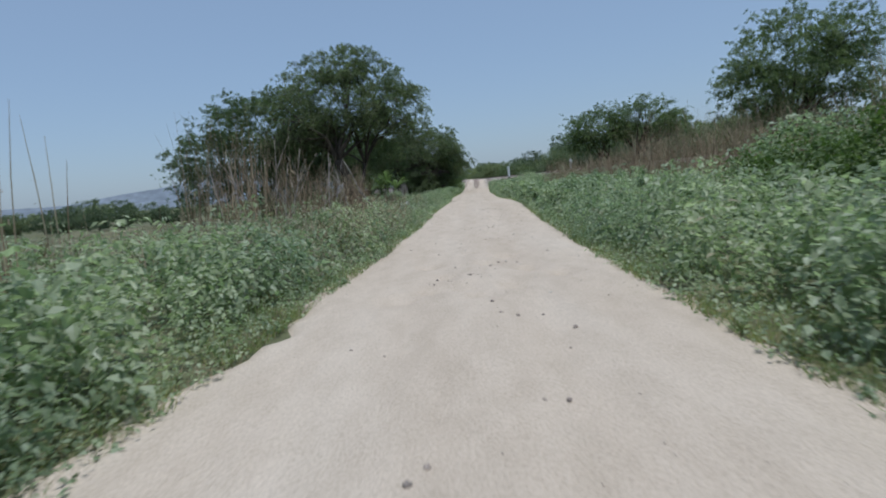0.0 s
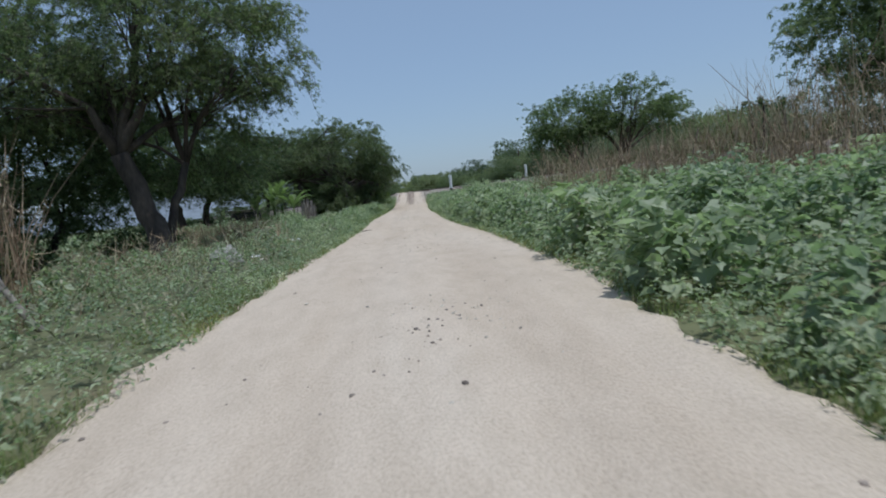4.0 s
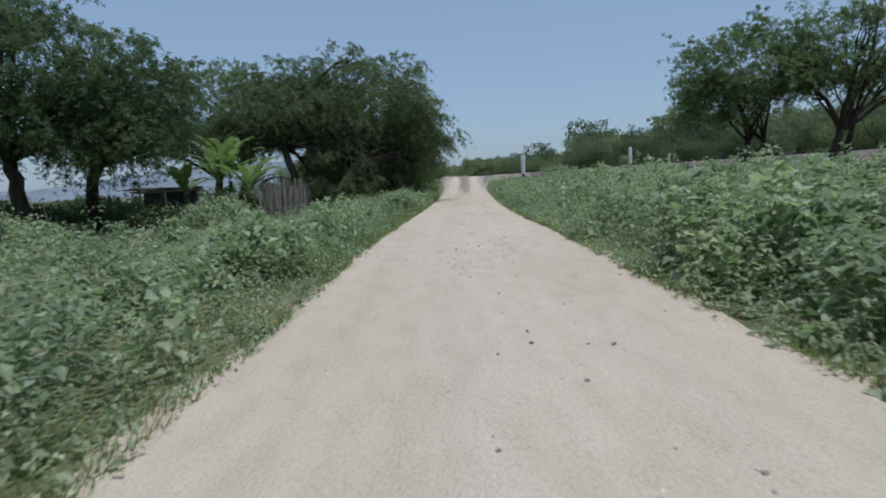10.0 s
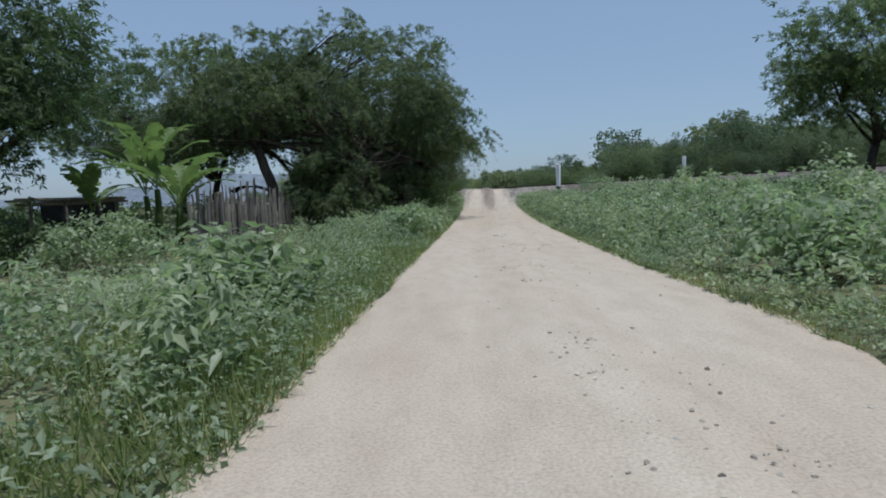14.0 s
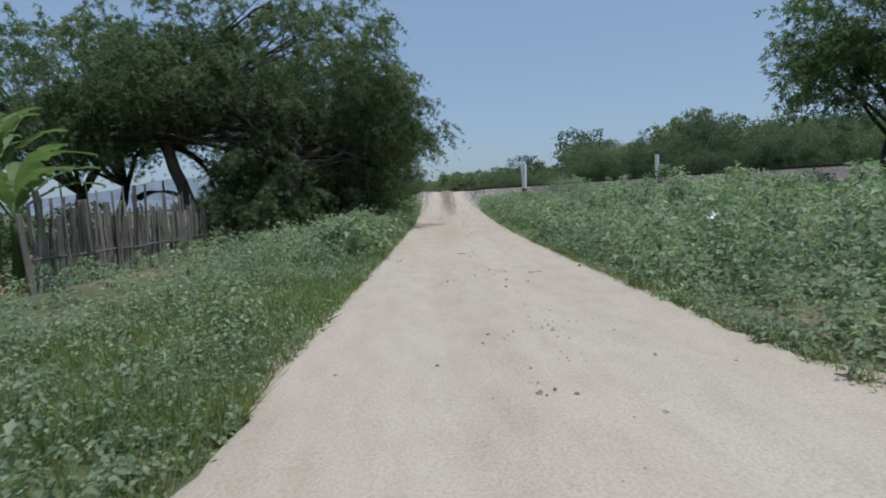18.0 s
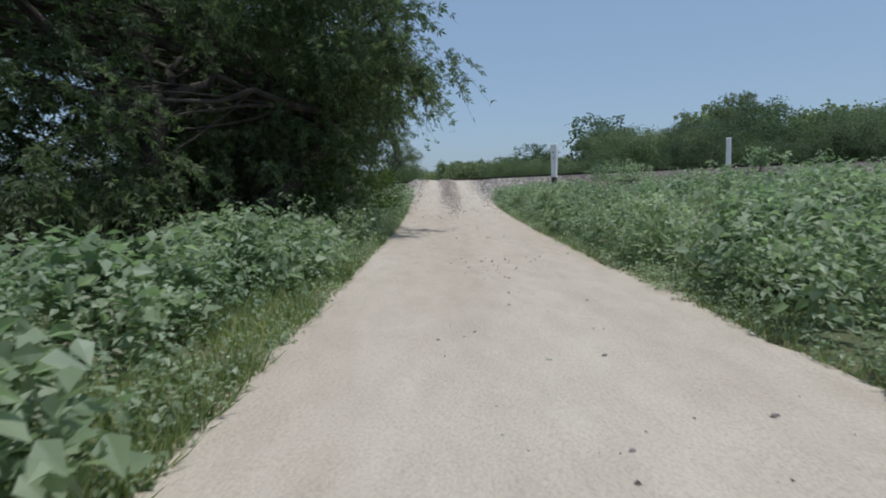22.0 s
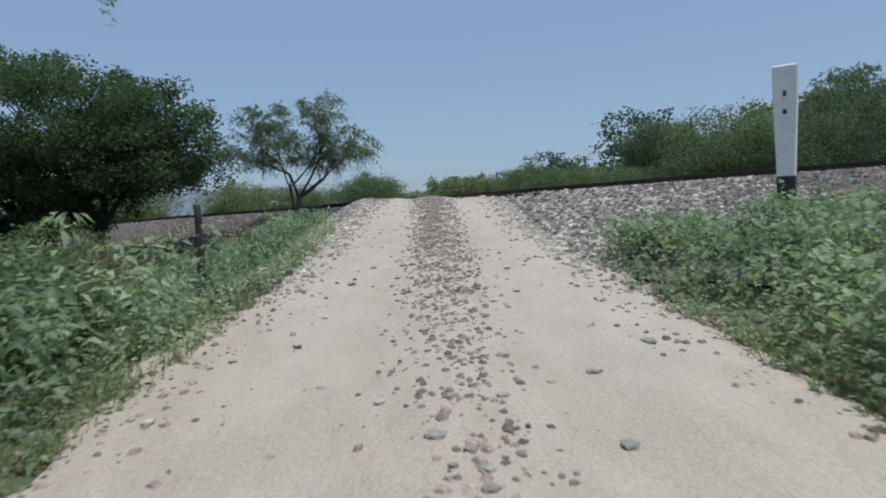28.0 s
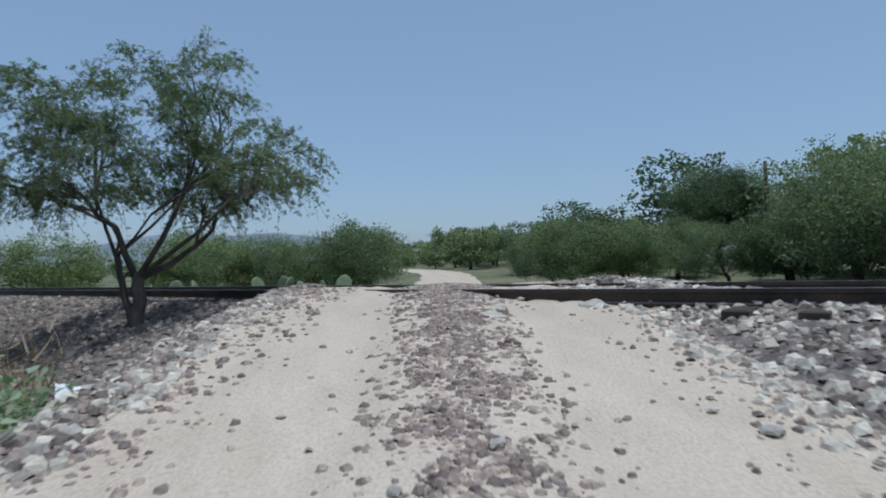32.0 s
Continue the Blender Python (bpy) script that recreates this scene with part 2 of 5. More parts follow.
L_BANANA = leaf_mat("banana_leaf", [(0.0, (0.13, 0.19, 0.08)), (0.5, (0.21, 0.28, 0.12)), (1.0, (0.32, 0.38, 0.20))], 1.5, 0.4, 0.4)
L_CACTUS = leaf_mat("cactus_skin", [(0.0, (0.10, 0.14, 0.08)), (1.0, (0.19, 0.23, 0.14))], 2.0, 0.6, 0.0)


# ---- mesh tools ----
def mesh_of(name, verts, faces, material, smooth=False):
    """A mesh from an array of places and arrays of corner numbers (each array: faces of one size)."""
    me = bpy.data.meshes.new(name)
    verts = np.asarray(verts, dtype=np.float32).reshape(-1, 3)
    faces = [np.asarray(f, dtype=np.int32) for f in faces if len(f)]
    me.vertices.add(len(verts))
    me.vertices.foreach_set("co", verts.ravel())
    loops = np.concatenate([f.ravel() for f in faces])
    sizes = np.concatenate([np.full(len(f), f.shape[1], dtype=np.int32) for f in faces])
    me.loops.add(len(loops))
    me.loops.foreach_set("vertex_index", loops)
    me.polygons.add(len(sizes))
    me.polygons.foreach_set("loop_start", np.concatenate([[0], np.cumsum(sizes)[:-1]]).astype(np.int32))
    me.polygons.foreach_set("use_smooth", np.full(len(sizes), smooth))
    me.materials.append(material)
    me.update(calc_edges=True)
    me.validate()
    return me


class Buf:
    """Collects quads and triangles for one mesh."""

    def __init__(self):
        self.v, self.q, self.t, self.n = [], [], [], 0

    def add(self, verts, quads=(), tris=()):
        if len(quads):
            self.q.append(np.asarray(quads) + self.n)
        if len(tris):
            self.t.append(np.asarray(tris) + self.n)
        verts = np.asarray(verts, dtype=float).reshape(-1, 3)
        self.v.append(verts)
        self.n += len(verts)

    def tube(self, pts, radii, sides=6, cap=True):
        pts = np.asarray(pts, float)
        along = np.gradient(pts, axis=0)
        along /= np.linalg.norm(along, axis=1)[:, None] + 1e-9
        ref = np.array([1.0, 0.13, 0.0]) if abs(along[0][2]) > 0.7 else np.array([0, 0, 1.0])
        u = np.cross(along, ref)
        u /= np.linalg.norm(u, axis=1)[:, None] + 1e-9
        w = np.cross(along, u)
        a = np.linspace(0, 2 * np.pi, sides, endpoint=False)
        ring = pts[:, None] + np.asarray(radii, float)[:, None, None] * (np.cos(a)[None, :, None] * u[:, None] + np.sin(a)[None, :, None] * w[:, None])
        n, i = len(pts), np.arange(sides)
        j = (i + 1) % sides
        quads = np.concatenate([np.stack([k * sides + i, k * sides + j, (k + 1) * sides + j, (k + 1) * sides + i], 1) for k in range(n - 1)])
        verts = ring.reshape(-1, 3)
        tris = np.empty((0, 3), int)
        if cap:
            verts = np.concatenate([verts, pts[:1], pts[-1:]])
            m = n * sides
            tris = np.concatenate([np.stack([j, i, np.full(sides, m)], 1), np.stack([(n - 1) * sides + i, (n - 1) * sides + j, np.full(sides, m + 1)], 1)])
        self.add(verts, quads, tris)

    def box(self, lo, hi, taper=1.0, bevel=0.0):
        (x0, y0, z0), (x1, y1, z1) = lo, hi
        cx, cy = (x0 + x1) / 2, (y0 + y1) / 2
        b = bevel
        rings = []
        for z, s, inset in ((z0, 1.0, b), (z0 + b, 1.0, 0), (z1 - b, taper, 0), (z1, taper, b)):
            hx, hy = (x1 - x0) / 2 * s - inset, (y1 - y0) / 2 * s - inset
            rings.append([(cx - hx, cy - hy, z), (cx + hx, cy - hy, z), (cx + hx, cy + hy, z), (cx - hx, cy + hy, z)])
        quads = [(3, 2, 1, 0), (12, 13, 14, 15)]
        for k in range(3):
            quads += [(4 * k + i, 4 * k + (i + 1) % 4, 4 * k + 4 + (i + 1) % 4, 4 * k + 4 + i) for i in range(4)]
        self.add(np.array(rings).reshape(-1, 3), quads)

    def mesh(self, name, material, smooth=False):
        return mesh_of(name, np.concatenate(self.v), [np.concatenate(a) for a in (self.q, self.t) if a], material, smooth)


def part(name, me, parent=None, label="", at=None):
    ob = new(name, me)
    if at is not None:
        ob.matrix_basis = at
    if parent is not None:
        ob.parent = parent
    return tagged(ob, label)


def thing(name, label, category, at=(0, 0, 0), group=""):
    ob = new(name)
    ob.matrix_basis = Matrix.Translation(at)
    return tagged(ob, label, category, group)


RNG = np.random.default_rng(7)
OVATE = np.array([(0, 0, 0), (0.36, 0.34, 0.07), (0.0, 0.46, -0.03), (-0.36, 0.34, 0.07), (0.0, 1.0, -0.12)])
OVATE_T = np.array([(0, 1, 2), (1, 4, 2), (4, 3, 2), (3, 0, 2)])
LANCE = OVATE * (0.55, 1.0, 1.0)
LOBED = np.array([(0, 0.1, 0), (0.42, 0.02, 0.02), (0.52, 0.42, 0.08), (0.24, 0.62, 0.02), (0.0, 1.0, -0.14), (-0.24, 0.62, 0.02), (-0.52, 0.42, 0.08), (-0.42, 0.02, 0.02), (0, 0.45, -0.05)])
LOBED_T = np.array([(i, i + 1, 8) for i in range(7)] + [(7, 0, 8)])
SPRIG = np.concatenate([np.array([(0, 0, 0), (0.15, 0.5, 0.03), (0, 1, -0.05), (-0.15, 0.5, 0.03)]) @ np.array([(math.cos(a), math.sin(a), 0), (-math.sin(a), math.cos(a), 0), (0, 0, 1)]) * s + (0, o, 0)
                        for a, s, o in ((0.1, 1.0, 0.15), (0.85, 0.8, 0.0), (-0.8, 0.8, 0.1))])
SPRIG_Q = np.arange(12).reshape(3, 4)
FOLD = np.array([(0, 0, 0), (0.34, 0.42, 0.08), (0, 1, -0.1), (-0.34, 0.42, 0.08)])
FOLD_T = np.array([(0, 1, 2), (0, 2, 3)])
BLADE = np.array([(-0.5, 0, 0), (0.5, 0, 0), (0.3, 0.5, 0.1), (-0.3, 0.5, 0.1), (0, 1, 0.32)])
BLADE_Q, BLADE_T = np.array([(0, 1, 2, 3)]), np.array([(3, 2, 4)])


def strew(buf, shape, quads, tris, at, yaw, lift, roll, size, wide=None):
    """Copies of one small shape into buf: its y axis points along yaw (about z), raised by lift, rolled about itself."""
    n = len(at)
    cy, sy, cl, sl, cr, sr = np.cos(yaw), np.sin(yaw), np.cos(lift), np.sin(lift), np.cos(roll), np.sin(roll)
    fwd = np.stack([-sy * cl, cy * cl, sl], 1)
    side0 = np.stack([cy, sy, np.zeros(n)], 1)
    up0 = np.cross(side0, fwd)
    side = side0 * cr[:, None] + up0 * sr[:, None]
    up = up0 * cr[:, None] - side0 * sr[:, None]
    size = np.broadcast_to(size, (n,))
    wide = size if wide is None else np.broadcast_to(wide, (n,))
    v = at[:, None] + shape[None, :, 0:1] * side[:, None] * wide[:, None, None] + (shape[None, :, 1:2] * fwd[:, None] + shape[None, :, 2:3] * up[:, None]) * size[:, None, None]
    k, base = len(shape), np.arange(n)[:, None, None]
    q = (np.asarray(quads)[None] + base * k).reshape(-1, 4) if len(quads) else ()
    t = (np.asarray(tris)[None] + base * k).reshape(-1, 3) if len(tris) else ()
    buf.add(v.reshape(-1, 3), q, t)


# ---- the lie of the land ----
ROAD_Y = np.array([-40, 0, 6, 23, 39, 54, 67, 80, 91, 100, 113, 122, 135, 172, 186, 200, 220, 300])
ROAD_X = np.array([-2.0, -0.05, 0.15, 1.2, 2.1, 2.55, 3.0, 3.7, 4.35, 5.0, 5.75, 6.25, 7.1, 10.3, 11.0, 9.0, 0.0, -60.0])
RISE_Y = np.array([-40, 0, 13, 24, 33, 43, 52, 59, 67, 73, 81, 90, 99, 107, 114, 119.7, 123, 126, 128, 130.2, 133.5, 141, 152, 300])
RISE_Z = np.array([0.1, -0.02, -0.18, -0.17, 0.0, -0.1, -0.25, -0.29, -0.2, -0.27, -0.32, -0.34, -0.28, -0.1, 0.24, 0.76, 1.16, 1.56, 1.68, 1.68, 1.3, 0.5, 0.3, 1.6])
TRACK_X = np.array([-160, -60, -20, 6.5, 14, 22, 31, 45, 70, 120, 300])
TRACK_Y = np.array([286, 191.7, 153.9, 128.86, 121.8, 114.5, 106.9, 96.3, 81.4, 66.5, 50])
TRACK_Z = np.array([0.9, 1.0, 1.25, 1.70, 1.84, 1.98, 2.1, 2.3, 2.5, 2.8, 3.0])
HALF = 2.1


def soft_interp(v, xs, ys, reach):
    return sum(np.interp(v + reach * s, xs, ys) * w for s, w in ((-1, 0.2), (-0.5, 0.2), (0, 0.2), (0.5, 0.2), (1, 0.2)))


def road_x(y):
    return soft_interp(y, ROAD_Y, ROAD_X, 4.0)


def road_z(y):
    return soft_interp(y, RISE_Y, RISE_Z, 1.2)


def track_y(x):
    return soft_interp(x, TRACK_X, TRACK_Y, 4.0)


def track_z(x):
    return np.interp(x, TRACK_X, TRACK_Z)


def smooth_step(a, b, v):
    s = np.clip((v - a) / (b - a), 0, 1)
    return s * s * (3 - 2 * s)


def waves(x, y, length, seed):
    """A cheap rolling unevenness, about -1 to 1."""
    r = np.random.default_rng(seed)
    out = 0
    for _ in range(5):
        a, p, f = r.uniform(0, 2 * np.pi), r.uniform(0, 6.3), r.uniform(0.6, 1.7) * 2 * np.pi / length
        out = out + np.sin((x * np.cos(a) + y * np.sin(a)) * f + p)
    return out / 3.2


def from_road(x, y):
    return np.abs(x - road_x(y)) - HALF


def from_track(x, y):
    s = (track_y(x + 1) - track_y(x - 1)) / 2
    return (y - track_y(x)) / np.sqrt(1 + s * s)


def land(x, y):
    x, y = np.asarray(x, float), np.asarray(y, float)
    d = from_road(x, y)
    right = x > road_x(y)
    rz = road_z(y)
    low = np.where(right, -0.05 + 0.012 * np.clip(x - 8, 0, 60) + 0.02 * np.clip(y - 135, 0, 120) * np.clip((x - 8) / 20, 0, 1), -0.45)
    low = low - 0.25 * smooth_step(15, 60, -x) + 0.12 * waves(x, y, 14, 3)
    ramp = smooth_step(104, 112, y) * (1 - smooth_step(145, 160, y))
    near = from_track(x, y)
    reach = 8.0 - 5.0 * ramp * (1 - right * smooth_step(-9.0, -6.0, near))
    z = rz + (low - rz) * smooth_step(0.0, 1.0, np.clip(d, 0, None) / reach)
    w = np.clip(np.abs(near) - 1.7, 0, None)
    apron = smooth_step(5, 9, x) * (1 - smooth_step(26, 40, x)) * (near < 0)
    left = smooth_step(-9, -5, x) * (1 - smooth_step(4, 8, x)) * (near < 0)
    bank = track_z(x) - 0.20 - w * (0.6 - 0.4 * apron - 0.27 * left)
    z = np.where(bank > z - 0.3, np.maximum(z, bank) + 0.08 * np.exp(-((bank - z) / 0.2) ** 2), z)
    z = np.where(right & (y > 110) & (y < 130), np.minimum(z, rz + 0.03 + 0.16 * np.clip(d, 0, None) ** 1.3 + 2.0 * (1 - smooth_step(115.5, 118.5, y))), z)
    z = np.where(d < 0, np.minimum(z, rz) - 0.10 * smooth_step(0.05, -0.4, d), z)
    return z


def zone(lo, hi, step):
    return np.arange(lo, hi, step)


gx = np.concatenate([[-4000, -2200, -1200, -700, -400, -250, -160, -110], zone(-80, -14, 4.0), zone(-14, 18, 0.4), zone(18, 50, 1.5), zone(50, 110, 5), [115, 150, 220, 400, 800, 1600, 3500]])
gy = np.concatenate([[-3000, -1200, -500, -200, -80, -40], zone(-20, 100, 1.0), zone(100, 140, 0.4), zone(140, 190, 1.5), zone(190, 300, 6), [310, 360, 450, 600, 900, 1500, 2500, 4200]])
GX, GY = np.meshgrid(gx, gy)
ni, nj = GX.shape
idx = np.arange(ni * nj).reshape(ni, nj)
sheet = np.stack([idx[:-1, :-1], idx[:-1, 1:], idx[1:, 1:], idx[1:, :-1]], -1).reshape(-1, 4)
ground = part("ground", mesh_of("ground", np.stack([GX, GY, land(GX, GY)], -1), [sheet], M_GROUND, True))
tagged(ground, "uneven soil with dead litter under the roadside weeds", "ground", kind="structure")

# the road: a strip with two shallow wheel tracks, a raised middle and ragged edges
ry = np.concatenate([zone(-40, 0, 1.0), zone(0, 140, 0.22), zone(140, 300, 2.0)])
across = np.linspace(-1, 1, 37)
RY = np.repeat(ry[:, None], len(across), 1)
ragged = HALF + 0.42 + 0.09 * waves(np.where(across > 0, 0.0, 50.0)[None, :] * np.ones_like(RY), RY, 0.9, 11) + 0.2 * waves(np.sign(across)[None, :] * 9.0 + 0 * RY, RY, 6.0, 12)
OFF = across[None, :] * ragged
RX = road_x(RY) + OFF
ruts = -0.035 * (np.exp(-((OFF - 0.78) / 0.3) ** 2) + np.exp(-((OFF + 0.78) / 0.3) ** 2)) + 0.02 * np.exp(-(OFF / 0.3) ** 2)
RZ = road_z(RY) + 0.03 + ruts + 0.012 * waves(RX, RY, 1.1, 13) + 0.012 * waves(RX, RY, 0.5, 17) - 0.16 * smooth_step(0.86, 1.0, np.abs(across))[None, :]
for dx, dy, wide in ((-1.05, 8.3, 0.24), (-0.6, 9.0, 0.2), (-0.1, 8.9, 0.26), (0.5, 8.8, 0.2), (0.1, 8.1, 0.2), (-0.5, 10.2, 0.18), (0.25, 11.4, 0.2), (1.3, 9.6, 0.15), (-0.9, 11.8, 0.2), (0.6, 12.6, 0.22), (-0.2, 13.4, 0.2), (0.9, 10.6, 0.18)):
    RZ = RZ - 0.11 * np.exp(-(((RX - road_x(RY) - dx) / wide) ** 2 + ((RY - dy) / (wide * 1.5)) ** 2) ** 2)
ni, nj = RX.shape
idx = np.arange(ni * nj).reshape(ni, nj)
strip = np.stack([idx[:-1, :-1], idx[:-1, 1:], idx[1:, 1:], idx[1:, :-1]], -1).reshape(-1, 4)
road = part("road", mesh_of("road", np.stack([RX, RY, RZ], -1), [strip], M_ROAD, True))
tagged(road, "pale cream dirt road with shallow wheel tracks", "road", kind="structure")


# ---- trees ----
def bend(a, b, sag, k=6):
    """A curved line from a to b that bulges by sag."""
    a, b, sag = np.asarray(a, float), np.asarray(b, float), np.asarray(sag, float)
    s = np.linspace(0, 1, k)[:, None]
    return a + (b - a) * s + sag * (4 * s * (1 - s))


def crown_points(rng, lobes, clumps, per, spread):
    """Places of leaf sprigs: clumps near the shells of the lobes, each a small cloud."""
    size = np.array([rx * ry * rz for _, (rx, ry, rz) in lobes]) ** (2 / 3)
    pick = rng.choice(len(lobes), clumps, p=size / size.sum())
    mid = np.array([c for c, _ in lobes])[pick]
    rad = np.array([r for _, r in lobes])[pick]
    v = rng.normal(size=(clumps, 3))
    v /= np.linalg.norm(v, axis=1)[:, None]
    v[:, 2] = np.where(v[:, 2] < -0.45, v[:, 2] * 0.6, v[:, 2])
    centres = mid + v * rad * (rng.uniform(0.25, 1.0, clumps) ** 0.5)[:, None] * rng.uniform(0.82, 1.12, clumps)[:, None]
    which = np.repeat(np.arange(clumps), per)
    loose = spread * rng.uniform(0.5, 1.4, clumps)
    pts = centres[which] + np.clip(rng.normal(size=(clumps * per, 3)), -1.7, 1.7) * loose[which][:, None] * (1.0, 1.0, 0.62)
    return centres, pts


def strands(rng, lobes, centres, per, spread, droop):
    """Leafy twigs that leave each clump outwards and hang at their ends: places of sprigs, the way they point, and the twigs' lines."""
    mids, radii = np.array([c for c, _ in lobes], float), np.array([r for _, r in lobes], float)
    near = np.argmin((((centres[:, None] - mids[None]) / radii[None]) ** 2).sum(-1), 1)
    out = (centres - mids[near]) / radii[near]
    out /= np.linalg.norm(out, axis=1)[:, None] + 1e-6
    k = max(2, per // 9)
    c = np.repeat(np.arange(len(centres)), k)
    way = out[c] * 0.75 + rng.normal(size=(len(c), 3)) * (0.75, 0.75, 0.45)
    way /= np.linalg.norm(way, axis=1)[:, None]
    length = spread * 1.9 * rng.uniform(0.45, 1.4, len(c))
    start = centres[c] + np.clip(rng.normal(size=(len(c), 3)), -1.6, 1.6) * spread * (0.5, 0.5, 0.32)

    def along(w, f):
        p = start[w] + way[w] * (length[w] * f)[:, None]
        p[:, 2] -= (0.25 + droop) * length[w] * f ** 2
        return p

    w = np.repeat(np.arange(len(c)), max(2, round(per / k)))
    f = rng.uniform(0.05, 1.0, len(w))
    pts = along(w, f) + rng.normal(0, 0.09 * spread, (len(w), 3))
    yaw = np.arctan2(-way[w, 0], way[w, 1]) + rng.normal(0, 0.9, len(w))
    lines = [along(np.arange(len(c)), np.full(len(c), q)) for q in (0.0, 0.5, 1.0)]
    return pts, yaw, lines


def twig_mesh(lines, r, bark):
    """Three-sided tapering twigs along lines of three places each."""
    n, ring = len(lines[0]), []
    for q, p in enumerate(lines):
        for a in (0.0, 2.1, 4.2):
            ring.append(p + np.array((math.cos(a), math.sin(a) * 0.6, math.sin(a) * 0.8)) * r * (1.0, 0.7, 0.25)[q])
    v = np.stack(ring, 1)
    quad = np.array([(3 * k + i, 3 * k + (i + 1) % 3, 3 * k + 3 + (i + 1) % 3, 3 * k + 3 + i) for k in range(2) for i in range(3)])
    return mesh_of("fine_branching", v.reshape(-1, 3), [(quad[None] + 9 * np.arange(n)[:, None, None]).reshape(-1, 4)], bark)


def tree(name, label, base, lobes, clumps, per, leaf, seed, trunks=((0, 0, 0.25),), fork=2.2, bark=None, leaves=None, spread=0.55, droop=0.2, group="", stems=9, twigs=0.0, hang=True):
    """A tree: leaning trunks to a fork, limbs into the crown and sprigs on hanging twigs. Lobes: (centre, radii) from the base; hang=False: rounded crowns for trees far off."""
    rng = np.random.default_rng(seed)
    root = thing(name, label, "tree", base, group)
    bark, leaves = bark or M_BARK, leaves or L_TREE
    centres, _ = crown_points(rng, lobes if hang else [(c, tuple(0.86 * v for v in r)) for c, r in lobes], clumps, 1, spread)
    top_of = []
    for tx, ty, r, *lean in trunks:
        buf = Buf()
        end = np.array(lean or [tx * 2.2 + rng.normal() * 0.2, ty * 2.2 + rng.normal() * 0.2, fork * rng.uniform(0.85, 1.15)])
        line = bend((tx, ty, -0.25), end, rng.normal(size=3) * (0.22, 0.22, 0.0) * min(1.0, r * 2.5), 9)
        line[1:-1] += rng.normal(size=(7, 3)) * r * 0.16
        rad = r * np.linspace(1.0, 0.72, 9)
        rad[0] *= 1.5
        rad[1] *= 1.12
        buf.tube(line, rad, 9)
        part("trunk", buf.mesh("trunk", bark, True), root)
        top_of.append((end, r * 0.7))
    far = centres[rng.choice(len(centres), min(stems, len(centres)), replace=False)]
    for k, c in enumerate(far):
        start, r = top_of[k % len(top_of)]
        buf = Buf()
        line = bend(start - (0, 0, 0.12), c, (*rng.normal(size=2) * 0.35, (0.35 + 0.3 * rng.random()) * min(1.0, r * 5)), 7)
        line[1:-1] += rng.normal(size=(5, 3)) * min(0.09, r * 0.5)
        r0 = r * rng.uniform(0.45, 0.8)
        buf.tube(line, r0 * np.linspace(1, 0.12, 7), 6)
        near = centres[np.argsort(np.linalg.norm(centres - c, axis=1))[1:8]]
        for q in near:
            s = line[rng.integers(2, 6)]
            buf.tube(bend(s, q, rng.normal(size=3) * min(0.2, r), 5), max(r0 * 0.3, min(0.02, r0)) * np.linspace(1, 0.2, 5), 4, False)
        part("limb", buf.mesh("limb", bark, True), root)
    if hang:
        pts, yaw, lines = strands(rng, lobes, centres, per, spread, droop)
    else:                # far off: rounded clouds of leaves
        per, leaf = per * 3, leaf * 0.62
        ball = rng.normal(size=(clumps * per, 3))
        ball *= (rng.random(len(ball)) ** 0.4 / np.linalg.norm(ball, axis=1))[:, None]
        pts = np.repeat(centres, per, 0) + ball * np.repeat(spread * rng.uniform(1.0, 1.8, clumps), per)[:, None] * (1.0, 1.0, 0.75)
        yaw = rng.uniform(0, 6.28, len(pts))
    buf = Buf()
    n = len(pts)
    if hang:
        strew(buf, SPRIG, SPRIG_Q, (), pts, yaw, rng.normal(-droop, 0.55, n), rng.uniform(-1.2, 1.2, n), leaf * rng.uniform(0.6, 1.35, n))
    else:
        strew(buf, FOLD, (), FOLD_T, pts, yaw, rng.normal(-droop, 0.6, n), rng.uniform(-1.2, 1.2, n), leaf * rng.uniform(0.6, 1.35, n))
    part("crown", buf.mesh("crown", leaves), root)
    if twigs:
        tagged(part("fine_branching", twig_mesh(lines, twigs, bark), root), kind="stuff")
    return root


def on(x, y, dz=0.0):
    return (x, y, float(land(x, y)) + dz)


tree("mesquite_tree", "tall dark mesquite tree leaning beside the dirt road", on(-7.4, 50.0),
     [((0.4, 1.0, 8.7), (5.7, 5.2, 3.7)), ((3.7, 0.6, 7.7), (3.3, 3.6, 2.5)), ((-3.5, 1.0, 7.3), (4.0, 4.0, 2.9)), ((0.2, 0, 11.3), (2.8, 2.6, 1.8)), ((0.8, 3.5, 4.6), (4.2, 2.6, 2.2))],
     640, 84, 0.165, 21, ((0.95, -1.3, 0.46, -0.35, -0.9, 4.3), (0.6, -0.9, 0.2, 1.5, 0.8, 3.9)), 3.4, stems=16, spread=0.45, droop=0.4, twigs=0.012)
tree("mesquite_tree", "broad dark mesquite tree behind dry cane", on(-15.0, 54.0),
     [((0.4, 0, 7.3), (4.9, 4.6, 3.5)), ((3.4, -1.0, 4.4), (3.6, 3.2, 2.8)), ((-4.0, 0, 5.3), (3.5, 3.0, 2.5)), ((1.4, 0, 2.4), (3.6, 3.0, 2.0)), ((-4.6, 0, 3.2), (2.6, 2.6, 1.8))], 600, 46, 0.24, 22, ((0, 0, 0.3), (0.9, 0.3, 0.22)), 2.0, leaves=L_DARK)
